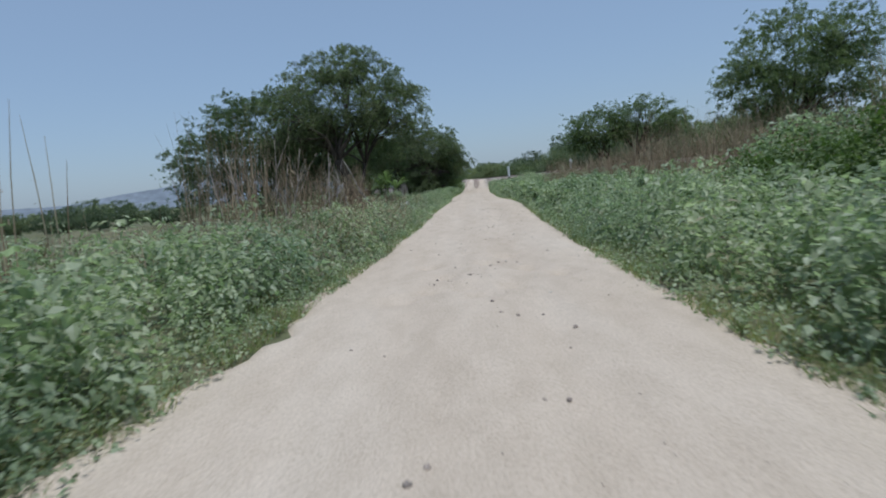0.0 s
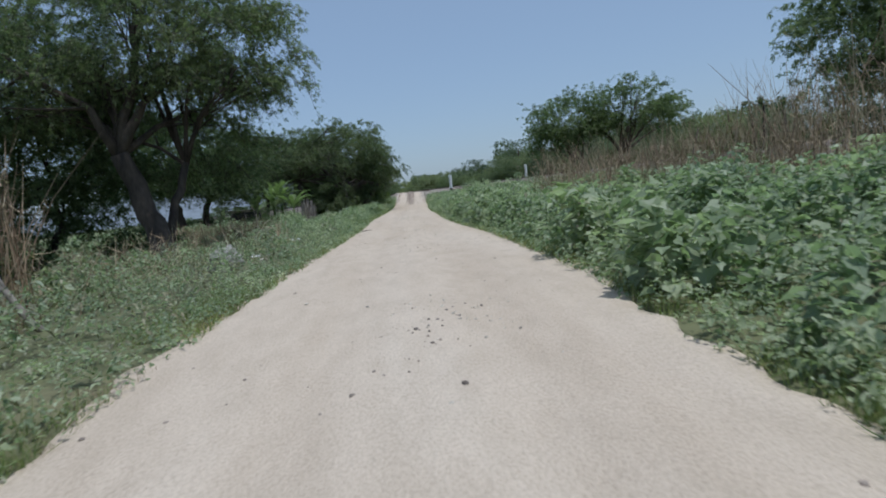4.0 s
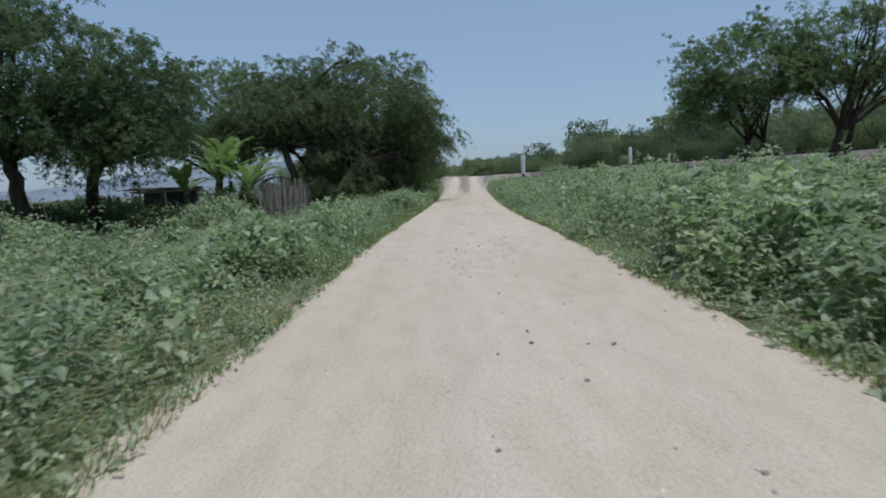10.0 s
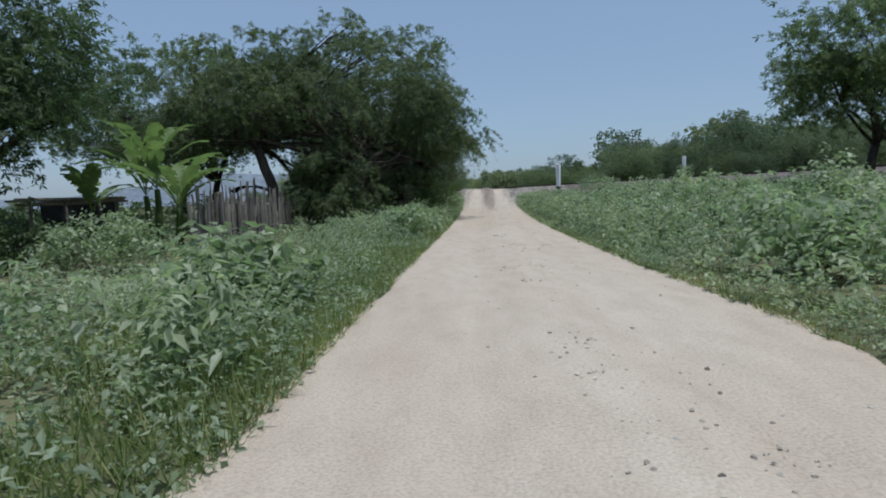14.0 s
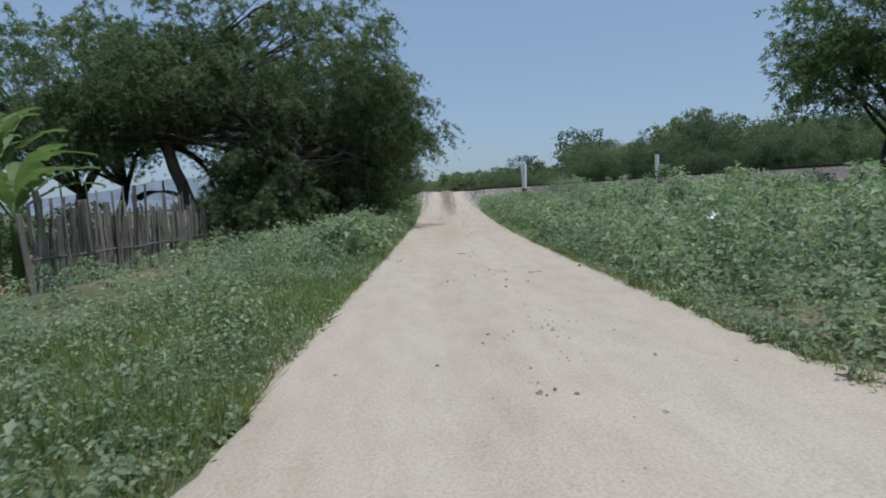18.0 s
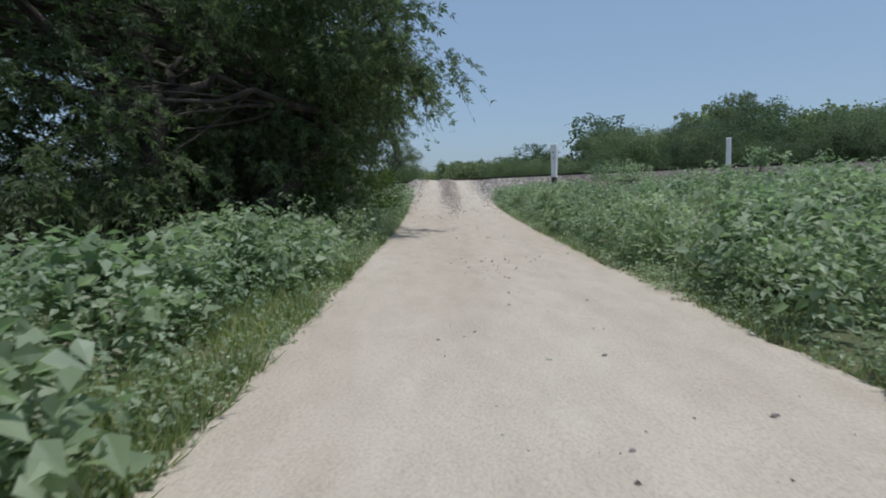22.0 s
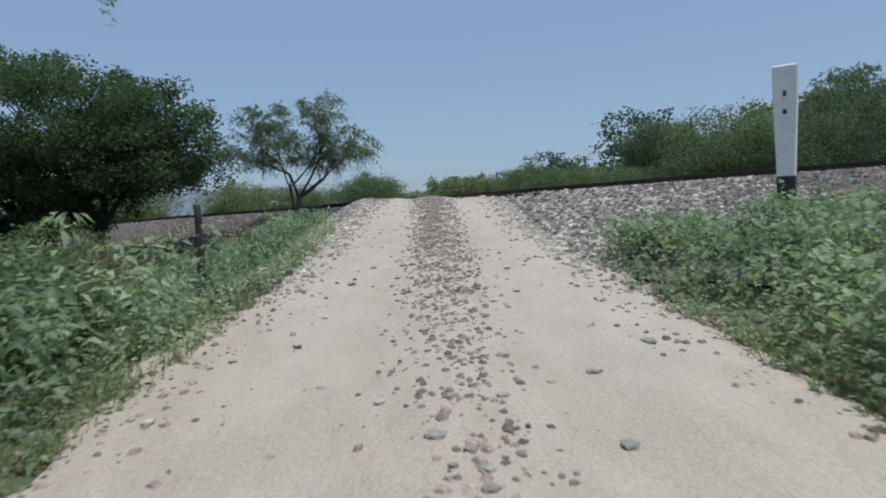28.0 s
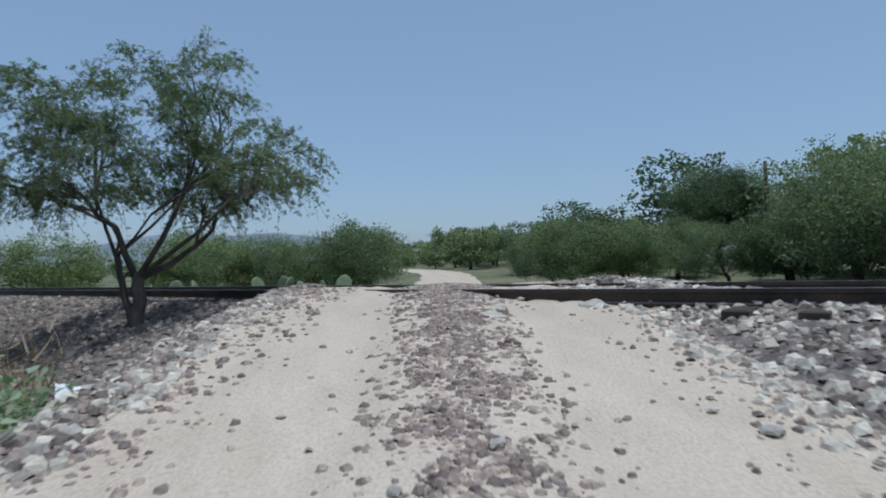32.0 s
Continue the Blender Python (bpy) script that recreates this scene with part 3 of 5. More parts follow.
tree("mesquite_tree", "wide mesquite tree with two dark trunks over pasture", on(-14.4, 79.5),
     [((-0.6, 0, 7.0), (6.2, 5.4, 3.2)), ((4.2, 0.0, 6.0), (2.9, 3.2, 2.0)), ((-4.8, -1.0, 6.2), (3.8, 3.4, 2.3)), ((2.0, 3.5, 5.6), (3.6, 3.0, 1.9)), ((-2.0, 0, 9.0), (3.2, 3.0, 1.4)), ((2.6, -1.5, 4.6), (3.4, 2.6, 1.7)), ((4.4, -1.0, 4.0), (2.6, 2.4, 1.5)), ((-0.5, 1.0, 4.4), (3.0, 2.6, 1.2)), ((-3.4, -1.0, 4.7), (3.2, 2.6, 1.6))],
     1000, 46, 0.22, 23, ((-0.2, 0, 0.36, -0.9, 0.3, 3.4), (0.6, 4.6, 0.34, 1.0, 4.0, 3.2)), 3.0, stems=22, leaves=L_DARK, droop=0.4, spread=0.5)
tree("mesquite_tree", "large dense mesquite tree hanging low over the road edge", on(-3.6, 94.5),
     [((0.8, 2.2, 7.2), (6.0, 5.2, 3.9)), ((5.0, 3.8, 5.4), (2.6, 3.0, 2.2)), ((-4.0, -0.5, 7.0), (4.4, 4.4, 2.7)), ((-5.0, -0.8, 5.6), (2.6, 2.4, 1.6)), ((2.2, 4.0, 2.6), (3.0, 3.2, 2.5)), ((-0.2, 2.0, 2.2), (2.6, 3.2, 2.3)), ((-6.2, -1.5, 4.9), (1.9, 2.0, 1.6)), ((0.2, -1.0, 2.4), (2.2, 2.0, 2.0)), ((3.4, 5.0, 3.0), (2.0, 3.0, 2.4)), ((6.9, 5.2, 5.0), (1.6, 2.0, 1.0))],
     980, 78, 0.17, 24, ((-1.3, -0.8, 0.3, -3.2, -1.0, 4.3), (0.7, 0.4, 0.34), (2.2, 1.8, 0.3)), 3.0, stems=20, droop=0.5, spread=0.43, twigs=0.010)
tree("mesquite_tree", "mesquite tree rising behind the stick fence", on(-12.6, 99.0),
     [((0, 0, 7.2), (6.4, 5.6, 3.7)), ((4.4, -1.4, 6.2), (3.8, 3.6, 2.8)), ((-4.5, 0, 6), (3.4, 3.4, 2.8)), ((0.4, -1.6, 5.0), (3.6, 3.0, 1.8))], 560, 58, 0.2, 25, ((0, 0, 0.34), (0.8, 0.4, 0.24)), 3.0, stems=14, spread=0.45)
leaning = tree("mesquite_tree", "tall dark mesquite tree leaning to the road below the crossing", on(-2.4, 104.0),
     [((0.8, -0.6, 6.9), (4.3, 3.9, 3.0)), ((3.9, 0.0, 5.0), (1.8, 2.4, 2.2)), ((-2.4, 0.0, 7.2), (3.3, 3.4, 2.6)), ((0.8, -0.8, 3.8), (2.8, 2.6, 2.0)), ((-2.4, 0.4, 4.6), (2.6, 2.6, 1.5)), ((3.0, 4.0, 4.5), (2.5, 2.0, 2.1)), ((0.8, 4.6, 3.4), (2.8, 1.9, 2.0))],
     1400, 62, 0.15, 26, ((1.3, -0.3, 0.24, 1.9, 0.0, 3.4), (-0.5, -0.3, 0.26, -1.6, 0.4, 3.0)), 2.2, stems=14, droop=0.55, spread=0.45, twigs=0.010)
rng = np.random.default_rng(36)
bough = bend((2.6, 2.0, 5.4), (6.1, 6.9, 3.15), (0.1, 0.1, 0.45), 10)
buf = Buf()
buf.tube(bough, np.linspace(0.035, 0.006, 10), 5)
hanging = part("bough", buf.mesh("bough", M_BARK, True), leaning, "thin bough hanging out over the road edge")
pts, yaw, lines = strands(rng, [((5.4, 6.0, 3.4), (0.9, 1.2, 0.4))], bough[5:] + rng.normal(0, 0.06, (5, 3)), 54, 0.2, 0.6)
buf = Buf()
strew(buf, SPRIG, SPRIG_Q, (), pts, yaw, rng.normal(-0.5, 0.5, len(pts)), rng.uniform(-1, 1, len(pts)), 0.055 * rng.uniform(0.6, 1.3, len(pts)))
part("sprig", buf.mesh("sprig", L_TREE), hanging)
tree("huizache_tree", "rounded dark green tree before the railway", on(-6.0, 129.5),
     [((-0.8, 0, 5.1), (6.4, 4.8, 3.1)), ((3.3, -0.6, 3.9), (3.1, 3.0, 2.7)), ((-4.4, 0.5, 4.0), (3.8, 3.6, 2.8)), ((-1.0, 0, 2.4), (4.2, 3.2, 1.8))], 950, 56, 0.17, 27, ((0, 0, 0.26), (0.9, -0.3, 0.2)), 1.6, stems=12, leaves=L_DARK, spread=0.4, hang=False)
tree("small_tree", "small open tree with forked trunk beside the railway", on(2.1, 129.6),
     [((0.1, 0, 3.0), (1.9, 1.7, 1.0)), ((-1.6, 0, 2.45), (1.1, 1.3, 0.8)), ((1.7, 0, 2.5), (1.1, 1.2, 0.75)), ((0.9, 0.2, 3.75), (0.9, 0.9, 0.5)), ((-1.1, 0.1, 3.5), (1.0, 1.0, 0.55)), ((-0.6, -0.6, 2.2), (1.0, 0.8, 0.55)), ((0.7, 0.6, 2.1), (0.9, 0.8, 0.5))],
     200, 126, 0.06, 28, ((0, 0, 0.12, 0.03, 0.03, 0.85), (0.03, 0.02, 0.06, -0.25, 0.0, 1.2)), 0.8, bark=M_BARK2, stems=8, spread=0.2, leaves=L_TREE, droop=0.25, twigs=0.005)
tree("mesquite_tree", "spreading mesquite tree before the railway bank", on(22.8, 93.0),
     [((-0.4, -0.5, 6.9), (4.6, 4.4, 2.9)), ((-2.2, -0.5, 5.2), (2.8, 3.0, 2.2))], 280, 46, 0.25, 29, ((0, 0, 0.26), (0.5, 0.3, 0.2)), 2.6, stems=12)
tree("mesquite_tree", "spreading mesquite tree with several open limbs", on(27.4, 91.2),
     [((1.2, -0.8, 7.8), (5.6, 4.8, 3.1)), ((5.2, 0, 6.4), (3.4, 3.2, 2.4)), ((-1.5, 0, 6.6), (2.7, 2.5, 2.0))], 330, 46, 0.25, 30, ((0, 0, 0.30), (0.7, 0.2, 0.22)), 2.8, stems=14)
tree("mesquite_tree", "tall mesquite tree behind brown reeds", on(31.5, 58.5),
     [((0, 0, 9.6), (5.8, 5.2, 4.8)), ((-3.0, -1, 6.8), (3.6, 3.6, 3.0)), ((3.5, 0, 7.6), (4.4, 4.0, 4.0)), ((5.0, 0, 11), (3.5, 3.5, 3.0)), ((-3.6, -1, 4.8), (3.0, 3.0, 2.0))], 640, 46, 0.25, 31, ((0, 0, 0.34),), 3.0, stems=12)
tree("huizache_tree", "dark rounded tree standing over the railway woods", on(33.0, 172.0),
     [((0, 0, 5.6), (5.0, 4.6, 3.4)), ((-2.2, 0, 3.0), (3.0, 3.0, 2.4)), ((2.5, 0, 3.6), (3.4, 3.0, 2.6))], 900, 32, 0.2, 32, ((0, 0, 0.3),), 1.6, leaves=L_FARC, stems=6, spread=0.55, hang=False)

tree("umbrella_tree", "open flat-crowned tree rising above the railway woods", on(48.3, 165.0),
     [((0, 0, 9.9), (3.6, 3.4, 1.5)), ((-2.3, 0, 8.8), (2.2, 2.2, 1.1)), ((2.4, 0, 8.6), (2.4, 2.2, 1.1)), ((0.4, 0, 11.0), (2.0, 2.0, 0.9))], 150, 40, 0.2, 34, ((0, 0, 0.3, 0.0, 0.0, 4.2),), 4.0, leaves=L_FAR, stems=16, spread=0.4, twigs=0.02)

# far woods: three kinds of low tree, each repeated; leaf colours include distance haze
FAR = []
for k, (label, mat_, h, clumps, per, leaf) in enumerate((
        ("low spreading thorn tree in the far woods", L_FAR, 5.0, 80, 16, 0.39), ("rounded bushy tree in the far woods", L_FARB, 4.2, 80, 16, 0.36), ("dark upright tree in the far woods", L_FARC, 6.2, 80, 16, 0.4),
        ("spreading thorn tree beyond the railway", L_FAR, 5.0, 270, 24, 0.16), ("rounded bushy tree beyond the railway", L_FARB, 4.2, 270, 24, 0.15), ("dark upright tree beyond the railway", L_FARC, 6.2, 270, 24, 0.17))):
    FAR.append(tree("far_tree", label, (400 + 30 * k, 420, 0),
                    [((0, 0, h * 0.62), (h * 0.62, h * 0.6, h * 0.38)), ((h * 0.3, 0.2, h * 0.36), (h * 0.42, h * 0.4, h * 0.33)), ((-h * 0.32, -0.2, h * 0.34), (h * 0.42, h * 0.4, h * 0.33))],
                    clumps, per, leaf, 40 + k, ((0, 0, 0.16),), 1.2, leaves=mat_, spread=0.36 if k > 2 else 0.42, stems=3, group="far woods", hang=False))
wood = random.Random(5)


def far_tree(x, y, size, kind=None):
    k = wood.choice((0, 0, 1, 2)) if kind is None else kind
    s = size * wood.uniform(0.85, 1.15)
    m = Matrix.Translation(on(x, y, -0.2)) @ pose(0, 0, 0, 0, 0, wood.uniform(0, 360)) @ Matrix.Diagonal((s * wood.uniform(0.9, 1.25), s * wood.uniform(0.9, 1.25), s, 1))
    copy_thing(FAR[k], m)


for _ in range(24):      # beyond the railway, right of the road
    x = wood.uniform(24, 80)
    far_tree(x, max(float(track_y(x)) + 18, 136) + wood.uniform(0, 20), wood.uniform(0.95, 1.3) * (1 + 0.6 * min(max((x - 30) / 40, 0), 1)), wood.choice((3, 3, 4, 5)))
for _ in range(24):
    x = wood.uniform(36, 110)
    far_tree(x, max(float(track_y(x)) + 40, 160) + wood.uniform(0, 30), wood.uniform(1.3, 2.1) * (1 + 0.3 * min(max((x - 40) / 30, 0), 1)))
for _ in range(10):      # lower, along the far road
    y = wood.uniform(150, 178)
    far_tree(float(road_x(y)) + 5.5 + wood.uniform(0, 14), y, wood.uniform(0.75, 1.0), wood.choice((3, 4)))
for _ in range(24):
    y = wood.uniform(175, 280)
    far_tree(14 + wood.uniform(0, 30) * (0.4 + (y - 160) / 120), y, wood.uniform(0.85, 1.3))
for _ in range(12):      # left of the far road
    y = wood.uniform(150, 180)
    far_tree(float(road_x(y)) - 5.0 - wood.uniform(0, 24), y, wood.uniform(0.9, 1.2), wood.choice((3, 4, 4)))
for _ in range(18):
    y = wood.uniform(212, 250)
    far_tree(20 - wood.uniform(0, 70), y, wood.uniform(0.8, 1.1), wood.choice((0, 1)))
for _ in range(14):      # the end of the road
    far_tree(wood.uniform(-10, 70), wood.uniform(285, 330), wood.uniform(1.2, 1.8))
for _ in range(26):      # across the pasture
    y = wood.uniform(60, 330)
    far_tree(-70 - wood.uniform(0, 90) - y * 0.12, y, wood.uniform(0.6, 1.1))
for _ in range(22):
    y = wood.uniform(62, 130)
    far_tree(-24 - y * 0.3 - wood.uniform(0, 22), y, wood.uniform(0.5, 0.8), wood.choice((0, 2)))
for k in range(20):      # a dark hedge across the pasture
    far_tree(-25 - 1.7 * k + wood.uniform(-1, 1), 70 + 0.6 * k + wood.uniform(-3, 3), wood.uniform(0.36, 0.52), 2)
for _ in range(14):      # right of the reeds
    far_tree(wood.uniform(44, 100), wood.uniform(50, 92), wood.uniform(0.9, 1.5))
for k, ob in enumerate(FAR):
    ob.matrix_basis = Matrix.Translation(on(62 + 9 * k, 146 + 5 * k, -0.2))

# distant hills across the pasture, their haze only in the material colour
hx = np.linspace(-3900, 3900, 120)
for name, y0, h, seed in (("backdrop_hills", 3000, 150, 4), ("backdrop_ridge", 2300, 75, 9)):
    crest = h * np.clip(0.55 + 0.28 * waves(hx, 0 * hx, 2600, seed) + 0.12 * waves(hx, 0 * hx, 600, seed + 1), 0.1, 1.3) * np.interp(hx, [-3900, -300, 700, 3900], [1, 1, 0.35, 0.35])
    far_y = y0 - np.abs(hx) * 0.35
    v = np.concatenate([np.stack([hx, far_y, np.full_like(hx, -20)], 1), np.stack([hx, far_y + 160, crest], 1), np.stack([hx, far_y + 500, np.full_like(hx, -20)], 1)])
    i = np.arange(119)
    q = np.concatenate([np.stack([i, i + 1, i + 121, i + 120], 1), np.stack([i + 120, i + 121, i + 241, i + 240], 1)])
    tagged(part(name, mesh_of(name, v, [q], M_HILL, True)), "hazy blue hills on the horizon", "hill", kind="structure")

# ---- the railway ----
sx = np.linspace(-60, 110, 500)
arc = np.concatenate([[0], np.cumsum(np.hypot(np.diff(sx), np.diff(track_y(sx))))])


def track_at(s):
    x = np.interp(s, arc, sx)
    y, z = track_y(x), track_z(x)
    slope = (track_y(x + 0.5) - track_y(x - 0.5))
    a = np.arctan(slope)
    return x, y, z, a


cross_s = float(np.interp(6.6, sx, arc))
railway = thing("railway_track", "rusty single railway track on a stone bank", "railway", (0, 0, 0))
buf = Buf()
buf.box((-0.11, -1.25, -0.16), (0.11, 1.25, 0.0), 1.0, 0.015)
sleeper_me = buf.mesh("sleeper", M_SLEEPER)
for k in range(-75, 110):
    x, y, z, a = track_at(cross_s + k * 0.6)
    if abs(k * 0.6) < 3.7:
        continue
    part("sleeper", sleeper_me, railway, at=Matrix.Translation((float(x), float(y), float(z) - 0.155)) @ Matrix.Rotation(float(a) + wood.uniform(-0.03, 0.03), 4, "Z"))
rs = np.arange(arc[0] + 1, arc[-1] - 1, 0.7)
for side in (-0.75, 0.75):
    x, y, z, a = track_at(rs)
    line = np.stack([x - np.sin(a) * side, y + np.cos(a) * side, z], 1)
    profile = np.array([(-0.07, -0.155), (-0.07, -0.14), (-0.012, -0.125), (-0.012, -0.045), (-0.036, -0.035), (-0.036, 0.0), (0.036, 0.0), (0.036, -0.035), (0.012, -0.045), (0.012, -0.125), (0.07, -0.14), (0.07, -0.155)])
    nrm = np.stack([-np.sin(a), np.cos(a), 0 * a], 1)
    ring = line[:, None] + profile[None, :, 0:1] * nrm[:, None] + profile[None, :, 1:2] * np.array([0, 0, 1.0])
    n, k = ring.shape[:2]
    i, j = np.meshgrid(np.arange(n - 1), np.arange(k), indexing="ij")
    q = np.stack([i * k + j, i * k + (j + 1) % k, (i + 1) * k + (j + 1) % k, (i + 1) * k + j], -1).reshape(-1, 4)
    rail = part("rail", mesh_of("rail", ring, [q], M_RAIL), railway)
    top = line[:, None] + np.array([(-0.032, 0.003), (0.032, 0.003)])[None, :, 0:1] * nrm[:, None] + np.array([0, 0, 0.004])
    i = np.arange(n - 1)
    part("rail_tread", mesh_of("rail_tread", top, [np.stack([2 * i, 2 * i + 1, 2 * i + 3, 2 * i + 2], 1)], M_TREAD), rail, "bright worn rail top")


# ---- stones ----
def stone_mesh(name, seed, material, flat=0.6):
    r = random.Random(seed)
    bm = bmesh.new()
    bmesh.ops.create_icosphere(bm, subdivisions=1, radius=0.5)
    ax = (1.0, r.uniform(0.65, 0.9), flat * r.uniform(0.8, 1.1))
    for v in bm.verts:
        k = r.uniform(0.78, 1.12)
        v.co = Vector((v.co.x * ax[0] * k, v.co.y * ax[1] * k, v.co.z * ax[2] * k))
    me = bpy.data.meshes.new(name)
    bm.to_mesh(me)
    bm.free()
    me.materials.append(material)
    return me


PEB_V = np.array([(0.5, 0.02, -0.06), (0.22, 0.4, -0.04), (-0.24, 0.36, -0.06), (-0.5, -0.05, -0.04), (-0.2, -0.38, -0.06), (0.28, -0.36, -0.04), (0.26, 0.16, 0.3), (-0.2, 0.24, 0.36), (-0.28, -0.14, 0.28), (0.14, -0.22, 0.33)])
PEB_T = np.array([(0, 1, 6), (1, 7, 6), (1, 2, 7), (2, 3, 8), (2, 8, 7), (3, 4, 8), (4, 9, 8), (4, 5, 9), (5, 0, 6), (5, 6, 9), (6, 7, 8), (6, 8, 9)])


def pebbles(name, label, xs, ys, zs, size, material, parent):
    buf, n = Buf(), len(xs)
    strew(buf, PEB_V, (), PEB_T, np.stack([xs, ys, zs], 1), RNG.uniform(0, 6.28, n), RNG.normal(0, 0.25, n), RNG.normal(0, 0.25, n), size)
    return tagged(part(name, buf.mesh(name, material), parent), label, kind="stuff")


bed_s, bed_d = np.meshgrid(np.concatenate([np.arange(cross_s - 55, cross_s - 16, 0.8), np.arange(cross_s - 16, cross_s + 20, 0.3), np.arange(cross_s + 20, cross_s + 132, 0.8)]), np.arange(-9.2, 3.6, 0.25), indexing="ij")
x, y, z, a = track_at(bed_s)
bx, by = x - np.sin(a) * bed_d, y + np.cos(a) * bed_d
bz = land(bx, by) + 0.03 + 0.02 * waves(bx, by, 0.8, 95)
i = np.arange(bx.size).reshape(bx.shape)
q = np.stack([i[:-1, :-1], i[1:, :-1], i[1:, 1:], i[:-1, 1:]], -1).reshape(-1, 4)
fit = ((bz > 0.2 + 0.2 * waves(bx, by, 1.6, 96)) & (from_road(bx, by) > -0.4) & ((bx > road_x(by)) | (bed_d > -6.0))).ravel()
part("ballast_bed", mesh_of("ballast_bed", np.stack([bx, by, bz], -1), [q[fit[q].all(1)]], M_BALLAST, True), railway, "grey and reddish crushed stone bank")
n = 70000                # crushed stone on the bank
bs = np.concatenate([RNG.uniform(cross_s - 16, cross_s + 22, int(n * 0.8)), RNG.uniform(cross_s - 50, cross_s + 110, int(n * 0.2))])
bd = 3.0 - 12.0 * RNG.random(len(bs)) ** 1.25
x, y, z, a = track_at(bs)
px, py = x - np.sin(a) * bd, y + np.cos(a) * bd
keep = (from_road(px, py) > 0.5 * RNG.random(len(px)) - 0.2) & (land(px, py) > 0.1 + 0.4 * RNG.random(len(px))) & ((px > road_x(py)) | (bd > -6.0))
px, py = px[keep], py[keep]
pebbles("ballast", "crushed grey and reddish stone", px, py, land(px, py) + 0.03, 0.045 + 0.105 * RNG.random(len(px)) ** 1.9, M_STONE, railway)


def road_top(x, y):
    """The height of the road's surface."""
    off = x - road_x(y)
    return road_z(y) + 0.03 - 0.035 * (np.exp(-((off - 0.78) / 0.3) ** 2) + np.exp(-((off + 0.78) / 0.3) ** 2)) + 0.02 * np.exp(-(off / 0.3) ** 2)


n = 13000                # pale rubble beside the ramp
y = RNG.uniform(115.5, 128, n)
off = np.where(RNG.random(n) < 0.75, HALF - 0.4 + 5.2 * RNG.random(n) ** 1.4, -HALF + 0.2 - 1.6 * RNG.random(n) ** 1.5)
x = road_x(y) + off
pebbles("rubble", "pale broken limestone beside the ramp", x, y, np.where(np.abs(off) < HALF + 0.1, road_top(x, y) - 0.02, land(x, y) + 0.02), 0.03 + 0.15 * RNG.random(n) ** 2.4, M_RUBBLE, road)

# loose stones on the ramp: thick between the wheel tracks and along both sides, and a thin scatter down the road
n = 42000
y = 129.0 - 21.0 * RNG.random(n) ** 1.5
off = np.where(RNG.random(n) < 0.58, RNG.normal(0, 0.27, n), np.sign(RNG.normal(size=n)) * (HALF + 0.25 - np.abs(RNG.normal(0, 0.42, n))))
keep = RNG.random(n) < np.interp(y, [107, 113, 118, 124], [0.04, 0.3, 0.8, 1.0])
y, off = y[keep], off[keep]
x = road_x(y) + off
pebbles("gravel", "grey and reddish stones strewn over the ramp", x, y, road_top(x, y) - 0.01, 0.02 + 0.075 * RNG.random(len(x)) ** 2.2, M_REDDISH, road)
n = 5000
y = RNG.uniform(2, 120, n)
off = np.where(RNG.random(n) < 0.5, RNG.normal(0.1, 0.4, n), RNG.uniform(-2.0, 2.0, n))
keep = waves(off * 3, y, 7.0, 91) + RNG.normal(0, 0.3, n) > 0.3
y, off = y[keep], off[keep]
x = road_x(y) + off
pebbles("gravel", "small stones scattered over the dirt", x, y, road_top(x, y) - 0.004, 0.012 + 0.05 * RNG.random(len(x)) ** 3, M_STONE, road)
for k, (cx, cy) in enumerate(((2.85, 62.1), (2.5, 49.5), (3.4, 53.8), (3.5, 64.6), (3.1, 66.9), (1.4, 63.4), (2.2, 30.5), (3.9, 74.0))):     # patches of loose stone
    n = 150
    x, y = RNG.normal(cx, 0.32, n), RNG.normal(cy, 0.7, n)
    pebbles("gravel", "patch of loose stones on the dirt", x, y, road_top(x, y) - 0.004, 0.012 + 0.035 * RNG.random(n) ** 2.5, M_RUBBLE, road)


# ---- white railway posts ----
def marker_post(label, at, height, wide, top_wide, turn, dark=0.0, lean=0.0):
    post = thing("marker_post", label, "post", at, "railway posts")
    post.matrix_basis = Matrix.Translation(at) @ pose(0, 0, 0, 0, lean, turn)
    buf = Buf()
    t = wide * 0.75
    lo = 0.5 if dark else -0.3
    rings = []
    for z, w, d in ((lo, wide, t), (height * 0.55, (wide + top_wide) / 2, t), (height * 0.86, top_wide, t), (height - 0.03, top_wide, t), (height, top_wide - 0.05, t - 0.05)):
        rings.append([(-w / 2, -d / 2, z), (w / 2, -d / 2, z), (w / 2, d / 2, z), (-w / 2, d / 2, z)])
    q = [(3, 2, 1, 0), (16, 17, 18, 19)]
    for k in range(4):
        q += [(4 * k + i, 4 * k + (i + 1) % 4, 4 * k + 4 + (i + 1) % 4, 4 * k + 4 + i) for i in range(4)]
    buf.add(np.array(rings).reshape(-1, 3), q)
    part("shaft", buf.mesh("shaft", M_WHITE), post)
    if dark:
        buf = Buf()
        buf.box((-wide / 2 - 0.004, -t / 2 - 0.004, -0.3), (wide / 2 + 0.004, t / 2 + 0.004, 0.5), 1.0, 0.01)
        part("base", buf.mesh("base", M_BLACK), post, "black painted foot")
    return post, t


